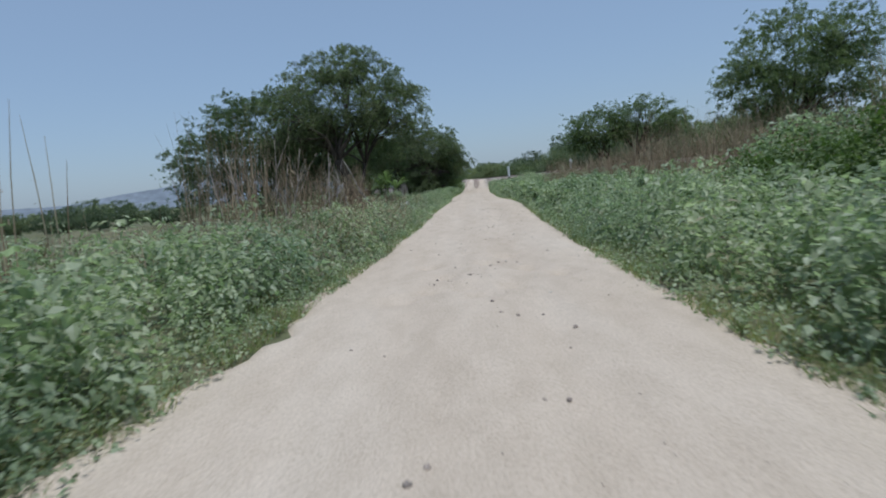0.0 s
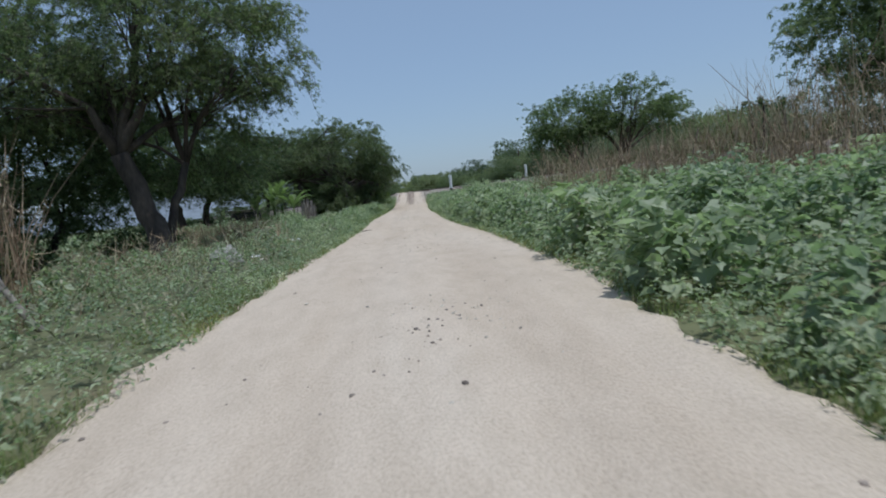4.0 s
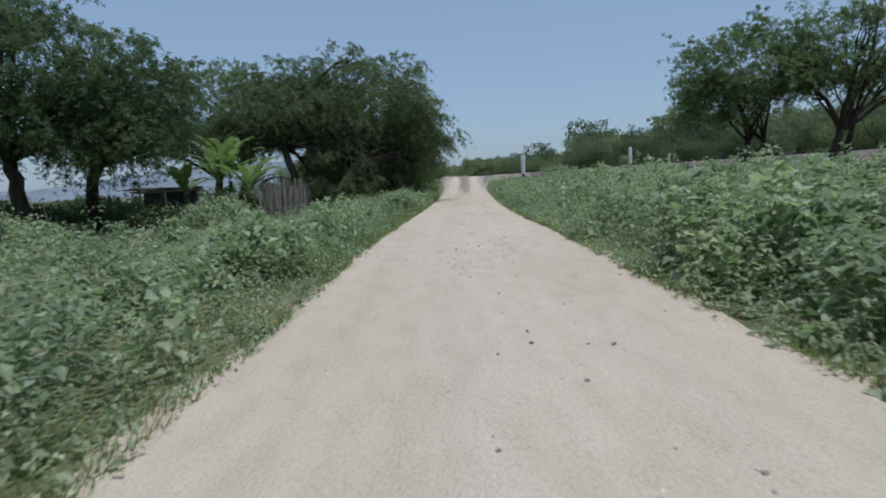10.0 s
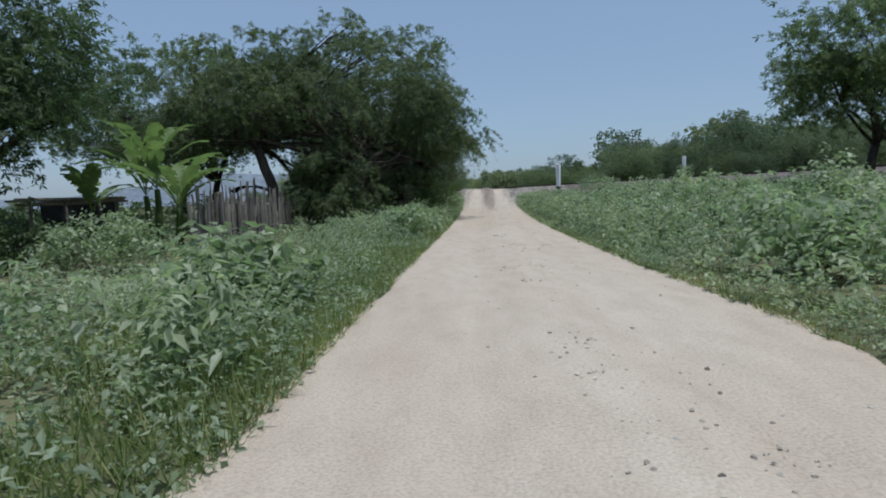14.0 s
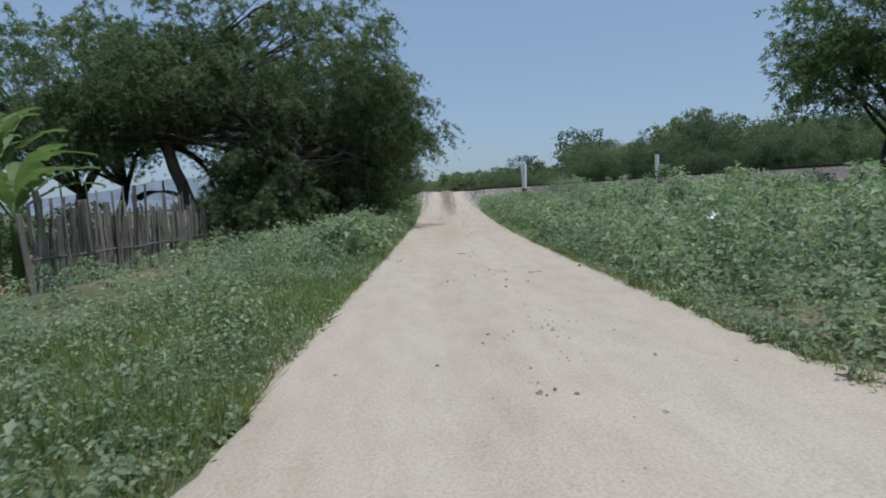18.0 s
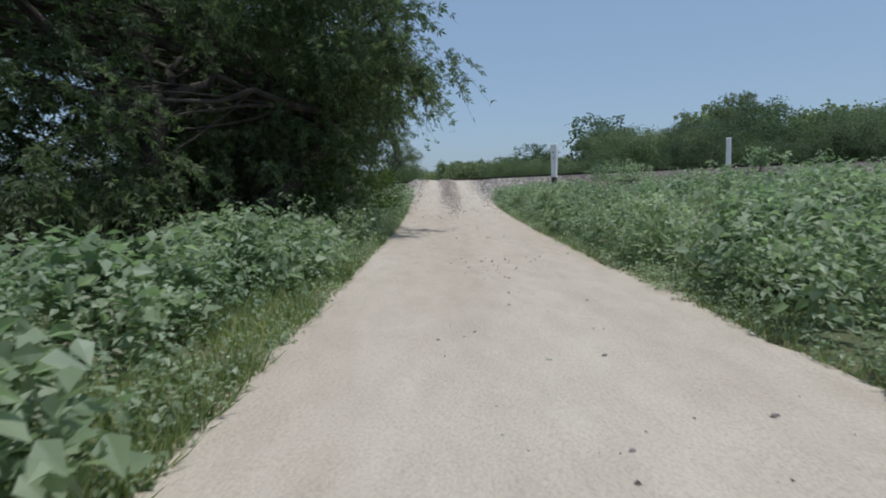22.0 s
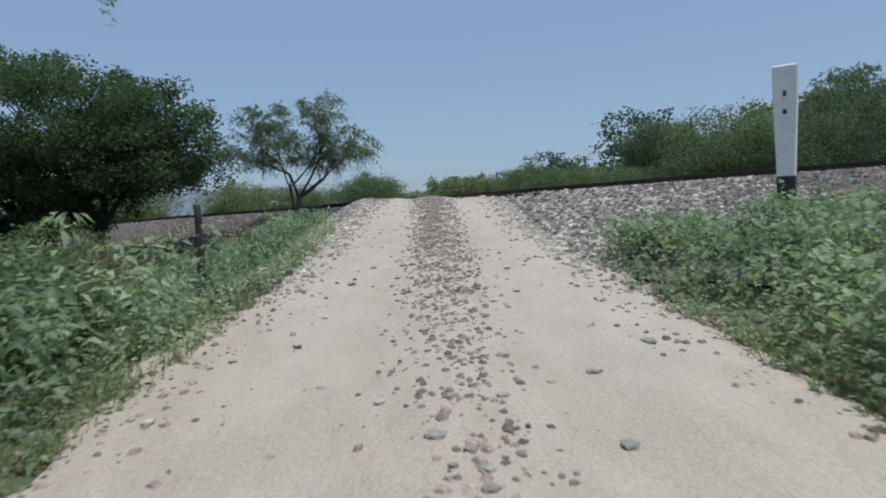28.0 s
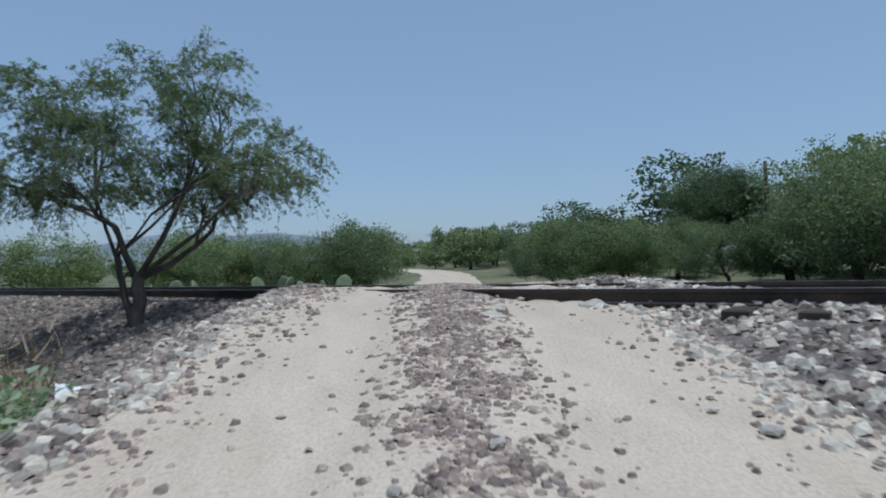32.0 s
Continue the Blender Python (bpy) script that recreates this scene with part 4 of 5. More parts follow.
foot = on(12.05, 117.7)
big_post, t = marker_post("white concrete railway marker post with black foot", foot, 3.45 - foot[2], 0.27, 0.38, -42, 1)
for z, w, h in ((2.92 - foot[2], 0.05, 0.09), (2.62 - foot[2], 0.06, 0.08)):
    buf = Buf()
    buf.box((-w / 2, -t / 2 - 0.008, z), (w / 2, -t / 2 + 0.004, z + h), 1.0, 0.001)
    part("mark", buf.mesh("mark", M_BLACK), big_post, "small black painted mark")
foot = on(24.0, 120.8)
marker_post("plain white concrete railway post", foot, 3.88 - foot[2], 0.28, 0.28, -35)

# ---- weeds ----
def verge_height(x, y):
    """How tall the weeds stand at a place, in metres."""
    d = from_road(x, y)
    right = x > road_x(y)
    tall_r = np.interp(y, [-10, 0, 14, 26, 40, 52, 62, 72, 84, 96, 104, 112, 116, 118], [1.0, 0.95, 0.8, 0.74, 0.78, 0.82, 0.85, 0.88, 0.95, 0.95, 0.95, 0.62, 0.42, 0.25])
    tall_l = np.interp(y, [-10, 0, 14, 24, 34, 44, 54, 66, 76, 84, 92, 104, 114, 120, 124], [0.9, 0.95, 0.85, 0.75, 0.52, 0.52, 0.6, 0.7, 0.42, 0.68, 0.8, 0.8, 0.8, 0.6, 0.3])
    h = np.where(right, tall_r, tall_l) * (0.9 + 0.42 * waves(x, y, 4.0, 31) + 0.42 * waves(x, y, 1.6, 33))
    h = h * (1 - 0.2 * smooth_step(2.2, 3.4, d) * (~right) * smooth_step(66, 72, y) * (1 - smooth_step(94, 98, y)))
    return np.clip(h, 0.15, 1.5) * (0.22 + 0.78 * smooth_step(-0.1, 1.0, (d + 0.4 * waves(x, y, 2.2, 35)) / np.where(right, np.where(y < 52, 0.55, 0.75), 1.0)))


def weed_patch(name, label, x0, x1, y0, y1, density, leaves, shape, tris, leaf, material, keep=None, seed=0, tall=1.0, low=0.8, flat=None):
    """Leafy plants between two distances from the road's edge: each a stem's worth of leaves, most of them near its top."""
    rng = np.random.default_rng(seed)
    n = int(abs(x1 - x0) * (y1 - y0) * density)
    y = rng.uniform(y0, y1, n)
    off = rng.uniform(x0, x1, n)
    x = road_x(y) + np.sign(off) * HALF + off
    ok = (from_road(x, y) > -0.12) & ((from_track(x, y) < np.where(x > road_x(y), np.where(x > 15.5, -3.4, -8.4), -5.6)) | (from_track(x, y) > 5))
    if abs(x1) + abs(x0) > 8:        # the outer edge frays out
        far = max(abs(x0), abs(x1))
        ok &= np.abs(off) < far * (0.72 + 0.22 * waves(x, y, 9, seed) + 0.16 * rng.random(n))
    ok &= np.hypot((x + 2.3) / 0.4, (y - 40.0) / 0.6) > 1        # bare round the boulder
    ok &= y > 4 - 9 * rng.random(n) + 3 * waves(x, y, 4, 12)
    if keep is not None:
        ok &= keep(x, y)
    x, y = x[ok], y[ok]
    h = (verge_height(x, y) if flat is None else np.full(len(x), flat)) * rng.uniform(0.7, 1.15, len(x)) * tall
    h = h * np.where((x > 15.5) & (from_track(x, y) > -8.4), 0.55, 1.0)
    m = rng.poisson(leaves * np.clip(h, 0.35, 1.3), len(x)) + 3
    w = np.repeat(np.arange(len(x)), m)
    f = 1.0 - low * rng.random(len(w)) ** 1.5
    az = rng.uniform(0, 6.28, len(w))
    out = rng.uniform(0.02, 0.22, len(w)) * (1.35 - f * 0.7) * np.clip(h[w], 0.4, 1.2)
    p = np.stack([x[w] - np.sin(az) * out, y[w] + np.cos(az) * out, land(x, y)[w] + h[w] * f], 1)
    s = leaf * rng.uniform(0.5, 1.35, len(w)) * (1.25 - 0.5 * f) * np.clip(h[w] / 0.8, 0.6, 1.2)
    buf = Buf()
    strew(buf, shape, (), tris, p, az + rng.normal(0, 0.4, len(w)), rng.normal(-0.3, 0.38, len(w)), rng.normal(0, 0.35, len(w)), s)
    return tagged(part(name, buf.mesh(name, material)), label, "weeds", kind="stuff")


def grassy(x, y):
    """Thins the leafy weeds where short grass and small herbs take over."""
    return (np.abs(y - 75.0 + 0.8 * waves(x, y, 3.0, 77)) > 4.5) | (waves(x, y, 1.3, 78) > 0.1) | (from_road(x, y) > 2.0)


def dusty(x, y):
    """Thins the green weeds where half-dry ones stand."""
    return grassy(x, y) & ((np.abs(y - 29.0) > 17.0 + 2 * waves(x, y, 5, 79)) | (waves(x, y, 1.1, 80) > 0.0))


weed_patch("weeds", "dusty green broad-leaved weeds along the dirt road", 0.0, 3.6, -6, 117, 12, 32, OVATE, OVATE_T, 0.118, L_WEED, seed=51)
weed_patch("weeds", "dusty green broad-leaved weeds along the dirt road", -3.6, 0.0, -6, 122, 12, 32, OVATE, OVATE_T, 0.115, L_WEED, seed=52, keep=dusty)
weed_patch("weeds", "green weeds spreading towards the railway", 3.6, 17.0, -6, 116, 6.0, 24, FOLD, FOLD_T, 0.16, L_WEED, seed=53, tall=1.12, low=0.5)
weed_patch("weeds", "green weeds thinning out towards the pasture", -11.0, -3.6, -6, 122, 6.0, 22, FOLD, FOLD_T, 0.155, L_WEED, seed=54, low=0.5)
weed_patch("weeds", "low green weeds under the trees", -26.0, -9.0, -6, 120, 2.2, 8, FOLD, FOLD_T, 0.24, L_WEED, seed=57, low=0.6, tall=0.55)
weed_patch("broadleaf_weeds", "large lobed bright green leaves in a dense thicket", 0.2, 5.0, 24, 62, 8, 16, LOBED, LOBED_T, 0.2, L_BROAD, seed=55, tall=1.0)
weed_patch("broadleaf_weeds", "large lobed green leaves beside the road", -3.4, -0.3, 50, 92, 3.0, 15, LOBED, LOBED_T, 0.155, L_BROAD, seed=56, keep=lambda x, y: waves(x, y, 9, 71) > 0.1)
weed_patch("upright_weeds", "taller narrow-leaved weeds standing out of the verge", -8.0, -0.3, 3, 121, 1.8, 30, LANCE, OVATE_T, 0.14, L_WEED, seed=65, keep=grassy, tall=1.22, low=0.85)
weed_patch("upright_weeds", "taller narrow-leaved weeds standing out of the verge", 0.4, 11.0, 3, 116, 1.5, 30, LANCE, OVATE_T, 0.14, L_WEED, seed=66, tall=1.22, low=0.85)
weed_patch("dry_weeds", "dusty half-dry narrow-leaved weeds along the verge", -7.0, -0.2, 9, 48, 10.0, 16, LANCE, OVATE_T, 0.13, L_DUST, seed=67, tall=1.12, low=0.9)
weed_patch("dry_weeds", "dusty half-dry narrow-leaved weeds along the verge", -8.0, -1.0, 50, 120, 0.9, 16, LANCE, OVATE_T, 0.13, L_DUST, seed=68, tall=1.15, low=0.9)
weed_patch("dry_weeds", "dusty half-dry narrow-leaved weeds along the verge", 0.2, 9.0, 4, 112, 0.8, 16, LANCE, OVATE_T, 0.13, L_DUST, seed=69, tall=1.15, low=0.9)
weed_patch("ground_cover", "low leafy cover along the road edge", -0.05, 1.3, 2, 118, 34, 4, FOLD, FOLD_T, 0.10, L_WEED, seed=58, flat=0.16, low=0.7)
weed_patch("ground_cover", "low leafy cover along the road edge", -1.3, 0.05, 2, 122, 34, 4, FOLD, FOLD_T, 0.10, L_WEED, seed=59, flat=0.16, low=0.7)
weed_patch("low_herbs", "small bright green herbs between short grass", -4.0, 0.0, 66, 83, 22, 18, OVATE, OVATE_T, 0.085, L_BROAD, seed=70, low=0.9, tall=0.8)
weed_patch("low_herbs", "small dusty herbs sprawling at the road edge", -0.3, 1.6, 3, 112, 9, 12, OVATE, OVATE_T, 0.07, L_WEED, seed=71, flat=0.24, low=0.9)
weed_patch("low_herbs", "small dusty herbs sprawling at the road edge", -1.6, 0.3, 3, 118, 9, 12, OVATE, OVATE_T, 0.07, L_WEED, seed=72, flat=0.24, low=0.9)


# grass along both edges and over the pasture
def grass(name, label, n, y0, y1, d0, d1, size, material, seed, side=0, cut=-0.45):
    rng = np.random.default_rng(seed)
    y = rng.uniform(y0, y1, n)
    off = (d0 + (d1 - d0) * rng.random(n) ** 1.3) * (rng.choice((-1, 1), n) if side == 0 else side)
    x = road_x(y) + np.sign(off) * HALF + off
    ok = (waves(x, y, 5, seed) > cut) & (np.abs(from_track(x, y)) > 5.5) & (land(x, y) < 0.9) & ((x < road_x(y)) | (y < 113.5))
    x, y = x[ok], y[ok]
    buf, m = Buf(), len(x)
    s = size * rng.uniform(0.5, 1.3, m)
    strew(buf, BLADE, BLADE_Q, BLADE_T, np.stack([x, y, land(x, y)], 1), rng.uniform(0, 6.28, m), rng.uniform(0.2, 1.2, m), rng.normal(0, 0.4, m), s, s * 0.06)
    return tagged(part(name, buf.mesh(name, material)), label, "grass", kind="stuff")


grass("grass", "short yellowish green grass along the road edges", 70000, 2, 122, -0.14, 1.1, 0.17, L_GRASS, 61)
grass("straw", "pale dry straw and litter at the road edges", 44000, 2, 122, -0.28, 0.5, 0.09, L_DRY, 64)
grass("tall_grass", "tall green grass between the weeds", 34000, 62, 97, 0.0, 3.4, 0.26, L_GRASS, 62, -1, -0.25)
grass("soft_grass", "short bright green grass on the verge", 18000, 67, 82, -0.1, 3.0, 0.18, L_GRASS, 69, -1, -2.0)
grass("dry_grass", "dry straw-coloured grass in the pasture", 36000, 2, 150, 7.0, 30.0, 0.45, L_DRY, 63)


# ---- dry cane and reeds ----
def cane_stand(name, label, cx, cy, rx, ry, n, height, seed, lean=0.25, thick=0.012, leafy=3):
    rng = np.random.default_rng(seed)
    buf = Buf()
    a, r = rng.uniform(0, 6.28, n), np.sqrt(rng.random(n))
    xs, ys = cx + rx * r * np.cos(a), cy + ry * r * np.sin(a)
    for x, y in zip(xs, ys):
        h = height * rng.uniform(0.45, 1.1)
        t = rng.normal(0, lean, 2) * h
        b = np.array((x, y, float(land(x, y)) - 0.05))
        line = bend(b, b + (t[0], t[1], h), (t[0] * -0.2, t[1] * -0.2, 0.0), 4)
        buf.tube(line, thick * np.array([1, 0.9, 0.7, 0.25]), 3, False)
    m = n * leafy
    w = rng.integers(0, n, m)
    f = rng.uniform(0.15, 0.95, m)
    p = np.stack([xs[w], ys[w], land(xs, ys)[w] + height * f * 0.8], 1) + rng.normal(0, 0.14, (m, 3))
    s = rng.uniform(0.2, 0.5, m)
    strew(buf, BLADE, BLADE_Q, BLADE_T, p, rng.uniform(0, 6.28, m), rng.normal(0.3, 0.7, m), rng.normal(0, 0.5, m), s, s * 0.06)
    return tagged(part(name, buf.mesh(name, L_DRY)), label, "reeds", kind="stuff")


cane_stand("dry_reeds", "brown dry reeds standing above the weeds", 12.0, 49, 4.2, 8.6, 1250, 2.7, 71, 0.2, 0.010)
cane_stand("dry_reeds", "brown dry reeds standing above the weeds", 15.5, 37, 4.5, 9.0, 900, 3.8, 72, 0.2, 0.010)
cane_stand("dry_reeds", "brown dry reeds standing above the weeds", 14.0, 24, 3.5, 9.0, 560, 3.2, 73, 0.2, 0.010)
cane_stand("dry_reeds", "brown dry reeds standing above the thicket", 15.5, 17.0, 2.6, 5.0, 520, 4.4, 92, 0.16, 0.010)
cane_stand("dry_reeds", "brown dry reeds standing above the weeds", 11.6, 42.0, 1.8, 6.0, 120, 2.2, 93, 0.25, 0.010)
cane_stand("bleached_stalks", "pale bleached stalks standing among brown reeds", 11.0, 33.0, 2.4, 6.0, 40, 3.4, 94, 0.2, 0.016, 1)
cane_stand("tall_stalks", "thin bare stalks rising above the reeds", 12.0, 32, 3.0, 9.0, 26, 4.2, 77, 0.08, 0.012, 0)
cane_stand("dry_cane", "tall bare grey-brown cane stalks beside the road", -6.5, 24.9, 1.7, 2.0, 120, 4.2, 74, 0.17, 0.012, 1)
cane_stand("dry_brush", "reddish dry brush tangled under bare saplings", -6.8, 33.8, 1.8, 1.4, 200, 3.2, 95, 0.26, 0.009, 4)
cane_stand("dry_cane", "thin bare cane stalks fraying out towards the pasture", -8.8, 25.4, 1.6, 2.0, 120, 5.0, 90, 0.1, 0.010, 1)
cane_stand("dry_brush", "brown dry brush hanging round a dead log", -5.1, 34.3, 1.3, 1.5, 190, 3.0, 91, 0.18, 0.010, 3)
cane_stand("dry_brush", "reddish dry brush under the trees", -5.4, 43.6, 3.0, 3.0, 90, 1.3, 75, 0.3)
cane_stand("dry_stalks", "straw-coloured dry stalks among the weeds", -5.5, 16, 3.4, 9.0, 60, 1.7, 76, 0.12, 0.010, 1)
cane_stand("dry_stalks", "straw-coloured dry stalks among the weeds", -4.6, 40, 1.6, 9.0, 40, 1.3, 79, 0.25, 0.010, 1)
cane_stand("dry_brush", "dry straw-coloured brush in the pasture", -11.2, 63.0, 2.6, 5.0, 260, 1.2, 87, 0.3, 0.008, 4)
cane_stand("dry_brush", "dry straw-coloured brush in the pasture", -17.0, 70.0, 6.0, 7.0, 260, 1.1, 88, 0.3, 0.009, 4)
cane_stand("dry_stalks", "pale forked dry stalks among the weeds", -1.7, 44.8, 0.25, 0.25, 9, 1.3, 78, 0.18, 0.011, 1)
cane_stand("dry_stalks", "straw-coloured dry stalks beside the trunk", -4.6, 51.0, 0.9, 1.2, 50, 1.5, 89, 0.2, 0.009, 3)
cane_stand("tall_stalks", "tall dark bare stalks in the weeds", -7.1, 11.0, 0.5, 0.8, 10, 3.4, 80, 0.06, 0.016, 1)
cane_stand("dry_brush", "straw-coloured dry grass clumps among the weeds", -7.0, 58.0, 2.8, 5.0, 330, 1.25, 96, 0.3, 0.007, 5)
cane_stand("dry_brush", "straw-coloured dry grass clumps among the weeds", -4.4, 54.0, 1.4, 2.6, 110, 1.15, 97, 0.3, 0.007, 5)
cane_stand("dry_stalks", "dusty dry stalks sprawling over the verge", -4.0, 22.0, 2.6, 9.0, 260, 1.2, 98, 0.45, 0.007, 3)
cane_stand("dry_brush", "dark dry brush at the foot of the small tree", 1.4, 126.6, 0.9, 0.8, 160, 0.9, 85, 0.35, 0.006, 4)
cane_stand("dry_brush", "dry straw-coloured stems beside the fence post", -0.9, 121.4, 1.2, 1.4, 150, 1.6, 86, 0.16, 0.007, 3)


def bare_sapling(name, label, foot, tip, r, forks, seed, material):
    """A dead stem with a few side shoots."""
    rng = np.random.default_rng(seed)
    root = thing(name, label, "branch", on(*foot))
    line = bend((0, 0, -0.15), tip, rng.normal(size=3) * 0.14, 8)
    line[1:-1] += rng.normal(size=(6, 3)) * r * 0.5
    buf = Buf()
    buf.tube(line, r * np.linspace(1, 0.3, 8), 6)
    part("stem", buf.mesh("stem", material, True), root)
    for k in range(forks):
        s = line[rng.integers(2, 6)]
        buf = Buf()
        out = np.array(tip) * rng.uniform(0.15, 0.35) + rng.normal(size=3) * (0.25, 0.25, 0.1)
        buf.tube(bend(s, s + out, rng.normal(size=3) * 0.05, 5), r * 0.5 * np.linspace(1, 0.3, 5), 5)
        part("side_shoot", buf.mesh("side_shoot", material, True), root)


bare_sapling("dead_log", "pale dead log leaning in dry brush", (-3.3, 33.8), (-1.75, 0.1, 3.1), 0.06, 4, 301, M_PALE)
bare_sapling("bare_sapling", "pale bare forked sapling above the weeds", (-4.6, 25.2), (0.25, 0.2, 3.2), 0.024, 3, 302, M_PALE)
bare_sapling("bare_sapling", "pale bare forked sapling above the weeds", (-5.3, 21.6), (0.2, 0.1, 2.8), 0.022, 3, 303, M_PALE)
bare_sapling("bare_sapling", "pale bare sapling leaning among cane", (-5.6, 22.6), (0.9, 0.2, 3.0), 0.02, 3, 304, M_PALE)
for k, (x, y, tx, tz) in enumerate(((-7.4, 23.8, -0.5, 3.6), (-6.6, 24.4, 0.4, 3.9), (-5.9, 24.0, 0.7, 3.4), (-5.2, 26.0, 0.8, 3.0), (-8.2, 25.0, -0.8, 3.3), (-4.2, 29.5, -0.7, 2.8), (-4.9, 30.5, 0.3, 3.2))):
    bare_sapling("bare_sapling", "pale bare forked sapling leaning over dry brush", (x, y), (tx, 0.2, tz), 0.026, 6, 310 + k, M_PALE)
bare_sapling("bare_sapling", "thin pale stem standing in the verge", (-3.4, 48.9), (0.1, 0.2, 1.7), 0.018, 4, 305, M_PALE)
bare_sapling("bare_sapling", "thin grey stem by the pasture edge", (-7.0, 66.0), (0.2, 0.1, 1.9), 0.02, 3, 306, M_WOOD)
bare_sapling("bare_sapling", "thin grey stem by the pasture edge", (-8.6, 70.5), (-0.2, 0.1, 1.8), 0.02, 3, 307, M_WOOD)

# shrubs with bright leaves by the big tree and the bank
def shrub(label, x, y, r, h, n, leaf, seed, material):
    rng = np.random.default_rng(seed)
    root = thing("shrub", label, "shrub", on(x, y))
    _, p = crown_points(rng, [((0, 0, h * 0.5), (r, r, h * 0.5))], n // 22, 22, 0.17)
    p[:, 2] = np.abs(p[:, 2]) + 0.03
    buf, m = Buf(), len(p)
    strew(buf, OVATE, (), OVATE_T, p, rng.uniform(0, 6.28, m), rng.normal(-0.2, 0.5, m), rng.normal(0, 0.5, m), leaf * rng.uniform(0.6, 1.3, m))
    part("foliage", buf.mesh("foliage", material), root)
    for _ in range(5):
        buf = Buf()
        e = np.array((rng.uniform(-0.6, 0.6) * r, rng.uniform(-0.6, 0.6) * r, h * rng.uniform(0.5, 0.8)))
        buf.tube(bend((0, 0, -0.1), e, rng.normal(size=3) * 0.08, 5), 0.025 * np.linspace(1, 0.2, 5), 4, False)
        part("stem", buf.mesh("stem", M_BARK2), root)


shrub("bright green leafy shrub at the road edge", 1.6, 103.0, 1.3, 2.4, 2600, 0.12, 81, L_LIGHT)
shrub("bright green leafy shrub at the road edge", 2.2, 108.0, 1.2, 2.0, 2400, 0.11, 82, L_LIGHT)
shrub("leafy shrub below the low branches", 0.6, 98.5, 1.4, 1.9, 2400, 0.12, 83, L_LIGHT)
shrub("dense weedy bush beside the marker post", 14.6, 114.0, 1.7, 1.35, 3000, 0.10, 84, L_WEED)
shrub("dense weedy bush at the foot of the stone bank", 9.6, 113.2, 1.2, 0.9, 2200, 0.10, 85, L_WEED)
shrub("low leafy weed heap on the edge of the ramp", 9.15, 115.7, 1.0, 0.62, 2200, 0.085, 94, L_WEED)
shrub("low leafy weed heap on the edge of the ramp", 10.7, 115.1, 1.1, 0.75, 2200, 0.09, 95, L_WEED)
shrub("low leafy weed heap below the marker post", 12.3, 115.2, 1.1, 0.5, 2200, 0.09, 96, L_WEED)
for x, y, r, h, seed in ((1.5, 114.0, 0.9, 1.45, 141), (0.3, 116.0, 1.2, 1.6, 142), (-1.2, 118.5, 1.4, 1.7, 143)):
    shrub("dark leafy bush standing out of the verge", x, y, r, h, 2400, 0.1, seed, L_TREE)
shrub("bright weed heap beside the ramp stones", 3.15, 123.7, 0.75, 0.65, 1800, 0.08, 97, L_WEED)
shrub("bright weed heap beside the ramp stones", 2.5, 124.5, 0.8, 0.85, 1800, 0.08, 98, L_WEED)
shrub("bright weed heap below the small tree", 1.6, 123.4, 1.0, 1.05, 2400, 0.085, 99, L_WEED)
shrub("bright weed heap below the small tree", 0.5, 124.3, 1.1, 0.95, 2400, 0.085, 100, L_WEED)
shrub("dark leafy bush above the weeds", 10.5, 92.0, 1.5, 1.3, 3000, 0.12, 86, L_BROAD)
shrub("slender green sapling on the railway bank", 20.6, 111.5, 0.45, 1.5, 700, 0.12, 140, L_BROAD)
shrub("tall tangled green bush beside the road", 9.2, 11.5, 2.2, 2.4, 4200, 0.13, 87, L_LIGHT)
shrub("tall tangled green bush beside the road", 8.8, 16.0, 1.9, 1.9, 3200, 0.13, 88, L_LIGHT)
shrub("tall tangled green bush before the reeds", 11.6, 20.0, 2.4, 2.4, 4200, 0.16, 89, L_WEED)
shrub("tall tangled green bush before the reeds", 12.4, 8.5, 2.6, 2.7, 4600, 0.14, 90, L_TREE)
shrub("dark green bush before the banana plants", -6.2, 77.5, 1.7, 1.5, 3000, 0.12, 91, L_WEED)
shrub("dark green bush by the pole rack", -9.2, 79.0, 1.9, 1.3, 3000, 0.12, 92, L_DARK)
shrub("leafy bush beneath the mesquite", -8.6, 68.5, 1.6, 1.2, 2400, 0.12, 93, L_WEED)


# ---- stick fence, banana plants and pole rack ----
fence = thing("stick_fence", "weathered grey fence of upright sticks and slabs", "fence", on(-5.2, 86.5))
fy0, fr = 80.8, random.Random(17)
origin = Vector(on(-5.2, 86.5))
y = fy0
while y < 92.6:
    w = fr.choice((0.05, 0.06, 0.08, 0.13, 0.18, 0.22))
    h = fr.uniform(1.5, 2.0) if fr.random() < 0.85 else fr.uniform(2.1, 2.5)
    buf = Buf()
    if w < 0.1:
        k = bend((0, 0, -0.1), (fr.gauss(0, 0.05), fr.gauss(0, 0.12), h), (fr.gauss(0, 0.03), fr.gauss(0, 0.04), 0), 5)
        buf.tube(k, w / 2 * np.array([1.05, 1, 0.92, 0.9, 0.8]), 6)
    else:
        buf.box((-0.02, -w / 2, -0.1), (0.02, w / 2, h), fr.uniform(0.8, 1.0), 0.008)
    x = -5.2 + fr.gauss(0, 0.04)
    part("stick" if w < 0.1 else "slab", buf.mesh("stick", M_WOOD), fence, at=Matrix.Translation(Vector(on(x, y)) - origin) @ pose(0, 0, 0, fr.gauss(0, 4), fr.gauss(0, 3), fr.gauss(0, 15)))
    y += w * fr.uniform(0.7, 1.1) + 0.01
